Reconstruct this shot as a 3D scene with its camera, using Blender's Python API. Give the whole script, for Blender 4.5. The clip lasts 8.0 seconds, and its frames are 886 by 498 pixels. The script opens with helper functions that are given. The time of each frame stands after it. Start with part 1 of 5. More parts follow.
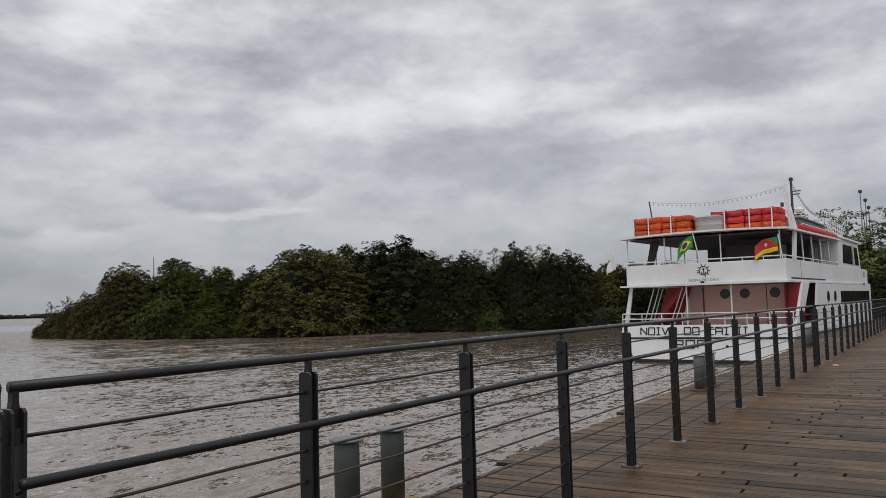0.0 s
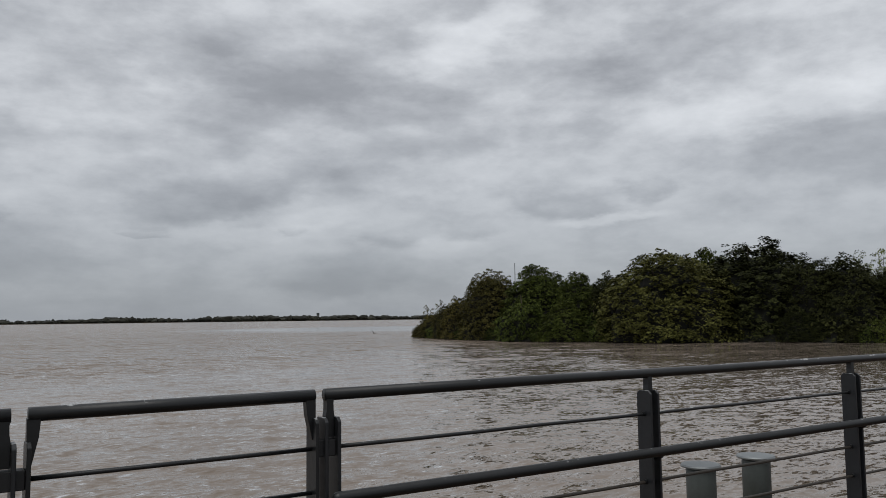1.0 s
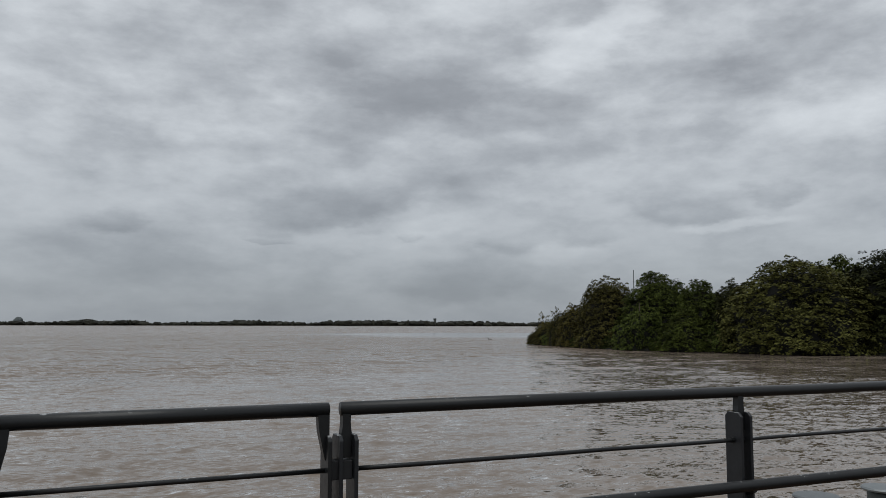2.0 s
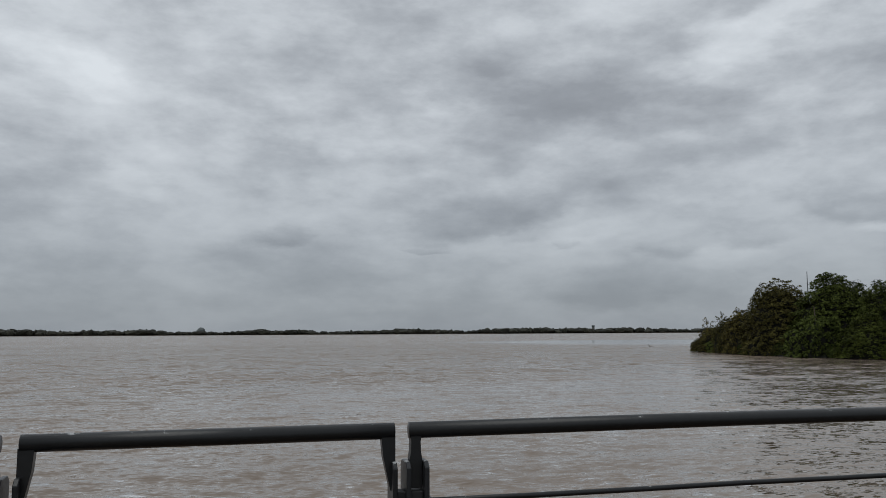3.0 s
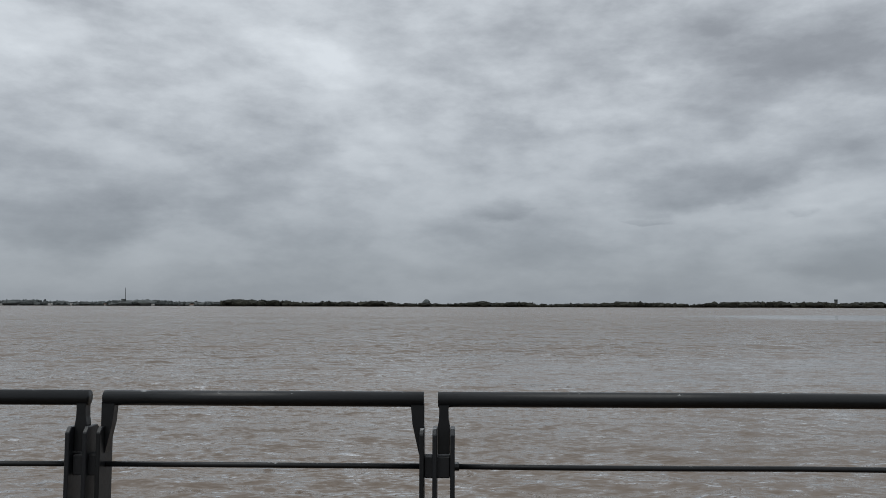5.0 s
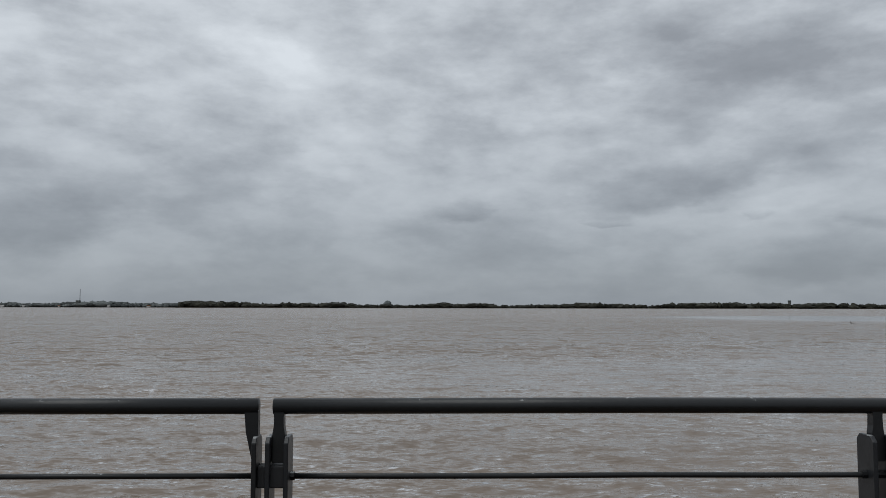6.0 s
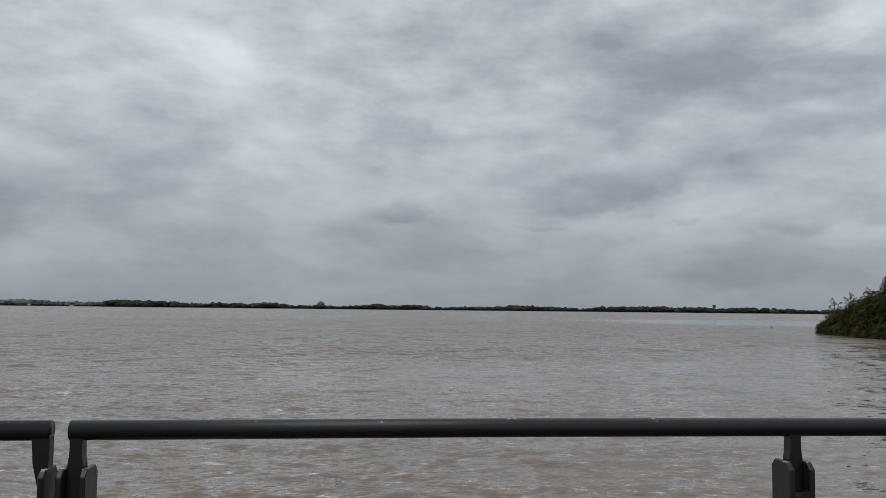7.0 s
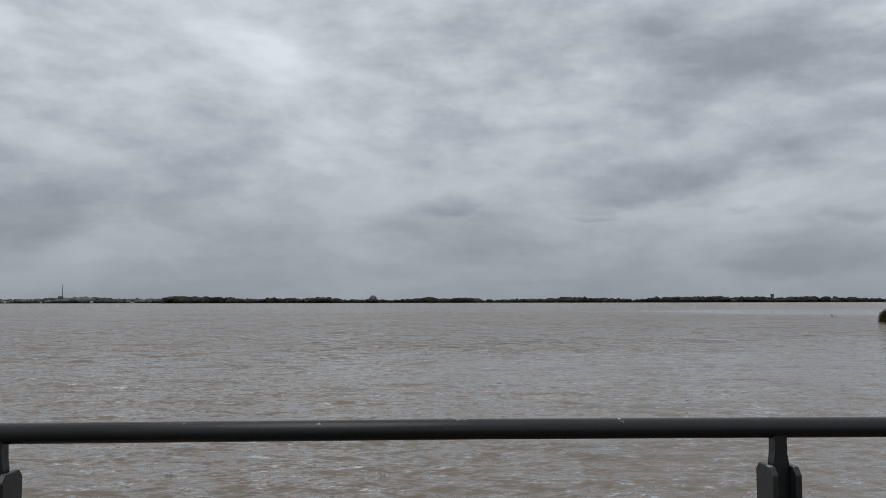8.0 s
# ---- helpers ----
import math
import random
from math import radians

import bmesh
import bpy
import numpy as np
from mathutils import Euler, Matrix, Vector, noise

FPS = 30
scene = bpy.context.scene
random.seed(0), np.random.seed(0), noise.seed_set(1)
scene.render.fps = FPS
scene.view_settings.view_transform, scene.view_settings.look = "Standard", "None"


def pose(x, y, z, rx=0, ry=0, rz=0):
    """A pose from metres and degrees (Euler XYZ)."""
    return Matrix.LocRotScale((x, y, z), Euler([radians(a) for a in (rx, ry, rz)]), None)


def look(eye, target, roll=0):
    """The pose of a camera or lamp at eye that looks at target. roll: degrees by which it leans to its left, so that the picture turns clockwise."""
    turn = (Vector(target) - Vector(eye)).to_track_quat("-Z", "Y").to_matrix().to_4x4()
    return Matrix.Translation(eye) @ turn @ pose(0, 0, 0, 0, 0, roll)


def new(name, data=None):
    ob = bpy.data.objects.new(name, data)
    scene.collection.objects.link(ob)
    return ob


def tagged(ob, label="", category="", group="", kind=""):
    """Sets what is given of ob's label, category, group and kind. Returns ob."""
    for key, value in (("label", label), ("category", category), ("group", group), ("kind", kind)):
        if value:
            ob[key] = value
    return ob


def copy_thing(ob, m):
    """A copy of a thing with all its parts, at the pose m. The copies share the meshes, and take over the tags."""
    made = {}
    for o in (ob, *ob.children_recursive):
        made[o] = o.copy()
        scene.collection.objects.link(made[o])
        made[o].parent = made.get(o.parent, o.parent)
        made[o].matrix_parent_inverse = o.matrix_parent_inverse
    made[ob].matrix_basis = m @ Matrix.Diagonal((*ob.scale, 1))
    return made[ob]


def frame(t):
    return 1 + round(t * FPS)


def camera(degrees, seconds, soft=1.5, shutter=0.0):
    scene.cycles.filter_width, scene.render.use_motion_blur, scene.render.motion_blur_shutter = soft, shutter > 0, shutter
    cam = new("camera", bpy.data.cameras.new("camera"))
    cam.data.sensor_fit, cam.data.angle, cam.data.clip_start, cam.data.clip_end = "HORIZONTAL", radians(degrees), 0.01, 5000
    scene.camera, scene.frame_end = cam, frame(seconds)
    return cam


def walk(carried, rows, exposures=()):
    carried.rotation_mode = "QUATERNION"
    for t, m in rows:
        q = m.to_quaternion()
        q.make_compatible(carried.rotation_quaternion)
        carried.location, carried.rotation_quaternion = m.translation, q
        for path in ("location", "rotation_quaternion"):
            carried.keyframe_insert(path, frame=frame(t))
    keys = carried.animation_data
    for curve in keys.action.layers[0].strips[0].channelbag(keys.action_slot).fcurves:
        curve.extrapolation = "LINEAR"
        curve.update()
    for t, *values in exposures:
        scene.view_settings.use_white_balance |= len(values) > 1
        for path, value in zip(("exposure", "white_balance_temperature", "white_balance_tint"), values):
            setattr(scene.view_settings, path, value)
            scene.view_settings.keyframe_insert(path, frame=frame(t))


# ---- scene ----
PATH = [
    (0, (-1.251, -2.379, 1.387), (0.439, -1.32, 1.527), -1.6),
    (0.5, (-1.068, -2.214, 1.401), (0.417, -0.883, 1.549), -0.9),
    (1, (-0.879, -2.141, 1.395), (0.212, -0.474, 1.565), -0.7),
    (1.2, (-0.824, -2.149, 1.405), (0.101, -0.385, 1.585), -0.5),
    (2.3, (-0.433, -1.874, 1.387), (0.405, -0.067, 1.573), 0.2),
    (2.5, (-0.393, -1.828, 1.392), (0.427, -0.013, 1.577), 0.3),
    (3, (-0.241, -1.726, 1.388), (0.241, 0.204, 1.594), -0.3),
    (3.5, (-0.096, -1.666, 1.384), (0.076, 0.316, 1.59), -1.1),
    (4, (-0.058, -1.793, 1.375), (-0.124, 0.2, 1.527), -0.3),
    (4.2, (-0.032, -1.845, 1.387), (-0.12, 0.149, 1.522), 0.1),
    (5.3, (0.267, -1.833, 1.394), (0.233, 0.162, 1.535), 0.2),
    (5.5, (0.334, -1.82, 1.396), (0.305, 0.175, 1.537), 0.2),
    (6, (0.435, -1.779, 1.396), (0.482, 0.215, 1.539), 0.1),
    (6.5, (0.513, -1.595, 1.395), (0.687, 0.392, 1.544), 0.7),
    (7, (0.601, -1.482, 1.398), (0.808, 0.502, 1.546), 0.6),
    (7.5, (0.738, -1.406, 1.403), (0.877, 0.584, 1.541), 0.2),
    (8, (0.797, -1.377, 1.397), (0.88, 0.617, 1.527), -0.1),
]
cam = camera(57.2, 8.0, soft=0.7)
walk(cam, [(t, look(eye, target, roll)) for t, eye, target, roll in PATH],
     exposures=[(0.0, 0.28, 6500, 10), (1.0, 0.15, 6400, 9), (2.5, 0.04, 6280, 7), (5.0, 0.02, 6220, 7), (8.0, 0.04, 6180, 7)])

# ---- world, sun ----
WATER_Z = -1.65


def node(tree, kind, **values):
    n = tree.nodes.new(kind)
    for key, value in values.items():
        if key in n.inputs:
            n.inputs[key].default_value = value
    return n


def mixer(tree, fac, a, b, blend="MIX"):
    n = tree.nodes.new("ShaderNodeMix")
    n.data_type, n.blend_type = "RGBA", blend
    for slot, value in ((0, fac), (6, a), (7, b)):
        if isinstance(value, bpy.types.NodeSocket):
            tree.links.new(value, n.inputs[slot])
        else:
            n.inputs[slot].default_value = value
    return n.outputs[2]


def maths(tree, op, a, b=0.0, c=0.0):
    n = tree.nodes.new("ShaderNodeMath")
    n.operation = op
    for slot, value in enumerate((a, b, c)):
        if isinstance(value, bpy.types.NodeSocket):
            tree.links.new(value, n.inputs[slot])
        else:
            n.inputs[slot].default_value = value
    return n.outputs[0]


def ramp(tree, fac, stops):
    n = tree.nodes.new("ShaderNodeValToRGB")
    tree.links.new(fac, n.inputs[0])
    while len(n.color_ramp.elements) < len(stops):
        n.color_ramp.elements.new(0.5)
    for e, (at, colour) in zip(n.color_ramp.elements, stops):
        e.position = at
        e.color = (*colour, 1) if len(colour) == 3 else colour
    return n.outputs[0]


def grey(v):
    return (v, v, v)


def build_world():
    world = bpy.data.worlds.new("overcast_sky")
    scene.world = world
    world.use_nodes = True
    tree = world.node_tree
    tree.nodes.clear()
    link = tree.links.new
    out = tree.nodes.new("ShaderNodeOutputWorld")
    coord = tree.nodes.new("ShaderNodeTexCoord")
    split = tree.nodes.new("ShaderNodeSeparateXYZ")
    link(coord.outputs["Generated"], split.inputs[0])
    up = maths(tree, "MAXIMUM", split.outputs[2], 0.0)
    depth = maths(tree, "ADD", up, 0.22)
    plane = tree.nodes.new("ShaderNodeCombineXYZ")
    link(maths(tree, "DIVIDE", split.outputs[0], depth), plane.inputs[0])
    link(maths(tree, "DIVIDE", split.outputs[1], depth), plane.inputs[1])

    def layer(scale, detail, rough, warp, shift, stretch=(1, 1, 1), turn=0.0):
        m = tree.nodes.new("ShaderNodeMapping")
        link(plane.outputs[0], m.inputs[0])
        m.inputs["Location"].default_value = shift
        m.inputs["Rotation"].default_value = (0, 0, turn)
        m.inputs["Scale"].default_value = stretch
        n = node(tree, "ShaderNodeTexNoise", Scale=scale, Detail=detail, Roughness=rough, Distortion=warp)
        link(m.outputs[0], n.inputs["Vector"])
        return n.outputs["Fac"]

    degrees = 180 / math.pi
    bearing = maths(tree, "MULTIPLY", maths(tree, "ARCTAN2", split.outputs[0], split.outputs[1]), degrees)
    height = maths(tree, "MULTIPLY", maths(tree, "ARCSINE", split.outputs[2]), degrees)
    dome = tree.nodes.new("ShaderNodeVectorMath")
    dome.operation = "MULTIPLY"
    link(coord.outputs["Generated"], dome.inputs[0])
    dome.inputs[1].default_value = (1.0, 1.0, 2.3)

    def puff(scale, detail, rough, warp, shift):
        m = tree.nodes.new("ShaderNodeMapping")
        link(dome.outputs[0], m.inputs[0])
        m.inputs["Location"].default_value = shift
        n = node(tree, "ShaderNodeTexNoise", Scale=scale, Detail=detail, Roughness=rough, Distortion=warp)
        link(m.outputs[0], n.inputs["Vector"])
        return n.outputs["Fac"]

    broad = layer(0.9, 4, 0.45, 0.4, (3.1, 1.7, 0.0), (1, 1.2, 1), 0.4)
    puffs = puff(4.5, 7, 0.5, 0.15, (0.4, 5.2, 2.0))
    fine = puff(11.0, 9, 0.60, 0.0, (7.4, 0.2, 1.0))
    mass = maths(tree, "ADD", maths(tree, "MULTIPLY", broad, 0.38), maths(tree, "ADD", maths(tree, "MULTIPLY", puffs, 0.47), maths(tree, "MULTIPLY", fine, 0.42)))
    mass = maths(tree, "ADD", mass, -0.11)
    # bearing and height in degrees, half sizes, tilt, weight
    low_clouds = [
        (-25.7, 5.6, 6.6, 2.2, 4, -0.13),
        (2.7, 6.9, 2.7, 1.1, 3, -0.14),
        (16.9, 8.3, 7.6, 1.8, 12, -0.15),
        (13.1, 5.7, 1.9, 0.3, -2, -0.09),
        (22.5, 6.1, 1.2, 0.4, -6, -0.08),
        (25.0, 3.2, 6.5, 1.8, 0, -0.12),
        (30.1, 5.9, 2.9, 1.3, 0, -0.13),
        (34.8, 6.5, 2.8, 1.1, 0, -0.12),
        (41.3, 8.1, 5.1, 1.4, -4, -0.12),
        (47.2, 8.9, 2.3, 1.2, 0, -0.14),
        (79.7, 8.4, 6.9, 1.1, 0, -0.05),
        (49.1, 7.4, 6.7, 1.8, 0, -0.05),
    ]
    veils = [
        (18.8, 15.4, 5.4, 2.5, 0, -0.02),
        (-21.5, 11.6, 5.7, 1.5, -12, -0.05),
        (26.5, 15.4, 10.1, 2.2, -3, -0.06),
        (48.0, 17.3, 5.8, 2.8, 10, -0.11),
        (44.0, 12.8, 2.5, 1.3, 0, -0.08),
        (15.2, 17.6, 5.6, 2.3, -20, -0.05),
        (52.5, 17.8, 10.0, 2.8, 0, -0.07),
        (79.4, 15.3, 9.8, 2.5, 3, -0.14),
        (70.7, 10.7, 9.6, 0.7, 4, -0.07),
        (37.5, 15.1, 5.7, 1.4, 0, -0.05),
    ]
    breaks = [
        (9.5, 15.0, 9.0, 5.0, 0, 0.08),
        (-6.6, 10.2, 2.8, 1.3, -25, 0.1),
        (-11.5, 17.5, 6.7, 1.7, -14, 0.12),
        (-28.1, 16.8, 4.8, 1.7, -10, 0.1),
        (23.8, 6.9, 4.3, 0.9, 8, 0.1),
        (-1.5, 18.0, 4.9, 1.5, -15, 0.02),
        (-18.5, 4.6, 5.2, 2.2, 0, 0.10),
        (5.0, 14.5, 7.0, 2.0, -8, 0.05),
        (44.9, 6.8, 4.9, 0.5, 3, 0.15),
        (33.3, 4.9, 4.3, 0.8, 0, 0.07),
        (20.9, 5.9, 6.0, 0.8, 2, 0.08),
        (36.2, 19.8, 5.9, 2.2, 30, 0.12),
        (57.6, 13.7, 13.3, 1.5, 4, 0.12),
        (73.8, 12.1, 8.2, 1.0, -4, 0.1),
        (33.1, 9.9, 5.6, 1.6, 0, 0.08),
        (78.8, 4.7, 9.1, 1.5, 0, 0.04),
    ]
    stretched = tree.nodes.new("ShaderNodeVectorMath")
    stretched.operation = "MULTIPLY"
    link(coord.outputs["Generated"], stretched.inputs[0])
    stretched.inputs[1].default_value = (1.0, 1.0, 2.6)

    def swayed(scale, wide, tall):
        """Bearing and height pushed about by noise, so that edges fray."""
        wander = node(tree, "ShaderNodeTexNoise", Scale=scale, Detail=6.0, Roughness=0.56)
        link(stretched.outputs[0], wander.inputs["Vector"])
        sway = tree.nodes.new("ShaderNodeSeparateColor")
        link(wander.outputs["Color"], sway.inputs[0])
        return (maths(tree, "MULTIPLY_ADD", maths(tree, "SUBTRACT", sway.outputs[0], 0.5), wide, bearing),
                maths(tree, "MULTIPLY_ADD", maths(tree, "SUBTRACT", sway.outputs[1], 0.5), tall, height))

    wide_field, near_field = swayed(8.0, 10.0, 4.2), swayed(15.0, 4.6, 1.9)
    for heaped, group in ((True, low_clouds), (False, veils), (False, breaks)):
        for az, el, wide, tall, tilt, weight in group:
            ct, st = math.cos(radians(tilt)), math.sin(radians(tilt))
            field = near_field if tall < 1.45 or heaped else wide_field
            da, de = maths(tree, "SUBTRACT", field[0], az), maths(tree, "SUBTRACT", field[1], el)
            a = maths(tree, "MULTIPLY", maths(tree, "ADD", maths(tree, "MULTIPLY", da, ct), maths(tree, "MULTIPLY", de, st)), 1 / wide)
            e = maths(tree, "MULTIPLY", maths(tree, "SUBTRACT", maths(tree, "MULTIPLY", de, ct), maths(tree, "MULTIPLY", da, st)), 1 / tall)
            r = maths(tree, "SQRT", maths(tree, "ADD", maths(tree, "MULTIPLY", a, a), maths(tree, "MULTIPLY", e, e)))
            mask = tree.nodes.new("ShaderNodeMapRange")
            mask.interpolation_type = "SMOOTHSTEP"
            link(r, mask.inputs[0])
            for slot, value in ((1, 1.15), (2, 0.55 if heaped else 0.35), (3, 0.0), (4, weight)):
                mask.inputs[slot].default_value = value
            change = mask.outputs[0]
            if heaped:
                # dark flat base, paler heaped top
                change = maths(tree, "MULTIPLY", change, maths(tree, "MINIMUM", maths(tree, "MAXIMUM", maths(tree, "MULTIPLY_ADD", e, -0.75, 0.80), -0.15), 1.15))
            mass = maths(tree, "ADD", mass, change)
    clouds = ramp(tree, mass, [(0.10, (0.21, 0.216, 0.232)), (0.34, (0.315, 0.323, 0.345)), (0.46, (0.43, 0.441, 0.465)), (0.58, (0.58, 0.592, 0.616)), (0.75, (0.74, 0.752, 0.775))])
    # the layer thickens towards the horizon into an even blue-grey
    low = ramp(tree, up, [(0.0, grey(1.0)), (0.06, grey(0.75)), (0.13, grey(0.45)), (0.25, grey(0.0))])
    clouds = mixer(tree, maths(tree, "MULTIPLY", low, 0.80), clouds, (0.240, 0.258, 0.285, 1))
    sky = tree.nodes.new("ShaderNodeTexSky")
    sky.sky_type, sky.sun_disc = "NISHITA", False
    sky.sun_elevation, sky.sun_rotation = radians(60), radians(240)
    dim = mixer(tree, 1.0, sky.outputs[0], (0.08, 0.08, 0.08, 1), "MULTIPLY")
    both = mixer(tree, 0.94, dim, clouds)
    bg = tree.nodes.new("ShaderNodeBackground")
    link(both, bg.inputs[0])
    bg.inputs[1].default_value = 1.0
    link(bg.outputs[0], out.inputs[0])


build_world()
sun = new("sun", bpy.data.lights.new("sun", "SUN"))
sun.data.energy, sun.data.angle, sun.data.color = 1.0, radians(50), (1.0, 0.97, 0.92)
sun.matrix_world = look((0, 0, 60), (22, 12, 16))


# ---- materials ----
def material(name, colour, rough=0.6, metal=0.0, vary=0.25, scale=4.0, bump=0.0, bump_scale=30.0, second=None, per="object", spec=0.5, stretch=(1, 1, 1)):
    """A surface with colour variation at two scales, uneven gloss and fine relief."""
    mat = bpy.data.materials.new(name)
    mat.use_nodes = True
    tree = mat.node_tree
    link = tree.links.new
    bsdf = tree.nodes["Principled BSDF"]
    coord = tree.nodes.new("ShaderNodeTexCoord")
    m = tree.nodes.new("ShaderNodeMapping")
    m.inputs["Scale"].default_value = stretch
    link(coord.outputs["Object"], m.inputs[0])
    big = node(tree, "ShaderNodeTexNoise", Scale=scale, Detail=5.0, Roughness=0.6)
    small = node(tree, "ShaderNodeTexNoise", Scale=scale * 9, Detail=4.0, Roughness=0.65)
    for n in (big, small):
        link(m.outputs[0], n.inputs["Vector"])
    dark = tuple(c * (1 - vary) for c in colour)
    light = tuple(min(1, c * (1 + vary)) for c in (second or colour))
    fac = maths(tree, "ADD", maths(tree, "MULTIPLY", big.outputs[0], 0.65), maths(tree, "MULTIPLY", small.outputs[0], 0.35))
    if per:
        if per == "object":
            r = tree.nodes.new("ShaderNodeObjectInfo").outputs["Random"]
        else:
            r = tree.nodes.new("ShaderNodeNewGeometry").outputs["Random Per Island"]
        fac = maths(tree, "ADD", maths(tree, "MULTIPLY", fac, 0.7), maths(tree, "MULTIPLY", r, 0.3))
    link(ramp(tree, fac, [(0.3, dark), (0.7, light)]), bsdf.inputs["Base Color"])
    link(maths(tree, "MULTIPLY_ADD", small.outputs[0], 0.25, rough - 0.12), bsdf.inputs["Roughness"])
    bsdf.inputs["Metallic"].default_value = metal
    bsdf.inputs["Specular IOR Level"].default_value = spec
    if bump:
        grain = node(tree, "ShaderNodeTexNoise", Scale=bump_scale, Detail=4.0)
        link(m.outputs[0], grain.inputs["Vector"])
        b = node(tree, "ShaderNodeBump", Strength=0.6, Distance=bump)
        link(grain.outputs[0], b.inputs["Height"])
        link(b.outputs[0], bsdf.inputs["Normal"])
    return mat


def chipped_paint(name, colour):
    """Dark grey-green paint, worn pale in small chips and with a painted sky sheen along upper faces."""
    mat = material(name, colour, 0.34, 0.0, 0.3, 7.0, 0.0006, 90.0, per="", spec=0.38)
    tree = mat.node_tree
    link = tree.links.new
    bsdf = tree.nodes["Principled BSDF"]
    old = bsdf.inputs["Base Color"].links[0].from_socket
    geo = tree.nodes.new("ShaderNodeNewGeometry")
    split = tree.nodes.new("ShaderNodeSeparateXYZ")
    link(geo.outputs["Normal"], split.inputs[0])
    flakes = node(tree, "ShaderNodeTexNoise", Scale=16.0, Detail=6.0, Roughness=0.7)
    coord = tree.nodes.new("ShaderNodeTexCoord")
    link(coord.outputs["Object"], flakes.inputs["Vector"])
    top = ramp(tree, split.outputs[2], [(0.62, grey(0.0)), (0.75, grey(1.0))])
    chips = ramp(tree, flakes.outputs[0], [(0.605, grey(0.0)), (0.625, grey(1.0))])
    chips = maths(tree, "MULTIPLY", chips, top)
    # upward faces get a paler colour, a painted stand-in for the sky's sheen
    top_sheen = maths(tree, "MULTIPLY", ramp(tree, split.outputs[2], [(0.3, grey(0.0)), (1.0, grey(0.22))]), flakes.outputs[0])
    worn = mixer(tree, top_sheen, old, (0.22, 0.22, 0.22, 1))
    link(mixer(tree, chips, worn, (0.36, 0.37, 0.37, 1)), bsdf.inputs["Base Color"])
    return mat


def deck_wood(per):
    """Weathered brown planks, grain along the plank, rusty run-off beside the railing."""
    mat = material("deck_wood", (0.046, 0.028, 0.0145), 0.52, 0.0, 0.60, 1.6, 0.003, 40.0, (0.142, 0.091, 0.051), per, spec=0.3, stretch=(8, 0.8, 8))
    tree = mat.node_tree
    link = tree.links.new
    bsdf = tree.nodes["Principled BSDF"]
    old = bsdf.inputs["Base Color"].links[0].from_socket
    geo = tree.nodes.new("ShaderNodeNewGeometry")
    split = tree.nodes.new("ShaderNodeSeparateXYZ")
    link(geo.outputs["Position"], split.inputs[0])
    blotch = node(tree, "ShaderNodeTexNoise", Scale=1.3, Detail=5.0, Roughness=0.65)
    link(geo.outputs["Position"], blotch.inputs["Vector"])
    near = maths(tree, "SUBTRACT", 1.0, maths(tree, "MULTIPLY", maths(tree, "ABSOLUTE", maths(tree, "ADD", split.outputs[1], 0.16)), 1.3))
    near = maths(tree, "MULTIPLY", maths(tree, "MAXIMUM", near, 0.0), ramp(tree, blotch.outputs[0], [(0.35, grey(0.0)), (0.62, grey(1.0))]))
    rusty = mixer(tree, maths(tree, "MULTIPLY", near, 0.75), old, (0.135, 0.060, 0.017, 1))
    coord = tree.nodes.new("ShaderNodeTexCoord")
    groove = node(tree, "ShaderNodeTexWave", Scale=14.0, Distortion=0.4)
    link(coord.outputs["Object"], groove.inputs["Vector"])
    ridges = node(tree, "ShaderNodeBump", Strength=0.7, Distance=0.003)
    link(groove.outputs["Fac"], ridges.inputs["Height"])
    link(bsdf.inputs["Normal"].links[0].from_socket, ridges.inputs["Normal"])
    link(ridges.outputs[0], bsdf.inputs["Normal"])
    damp = ramp(tree, blotch.outputs[0], [(0.32, grey(0.5)), (0.66, grey(1.15))])
    # fine weathered grain along each plank
    along = tree.nodes.new("ShaderNodeMapping")
    along.inputs["Scale"].default_value = (48, 1.6, 48)
    link(coord.outputs["Object"], along.inputs[0])
    grain = node(tree, "ShaderNodeTexNoise", Scale=1.0, Detail=5.0, Roughness=0.7)
    link(along.outputs[0], grain.inputs["Vector"])
    streaks = ramp(tree, grain.outputs[0], [(0.36, grey(0.30)), (0.64, grey(1.65))])
    # the colour is darkened in the grooves too, as painted shade
    link(mixer(tree, 1.0, mixer(tree, 1.0, mixer(tree, 1.0, rusty, damp, "MULTIPLY"), streaks, "MULTIPLY"), ramp(tree, groove.outputs["Fac"], [(0.1, grey(0.45)), (0.4, grey(1.1))]), "MULTIPLY"), bsdf.inputs["Base Color"])
    return mat


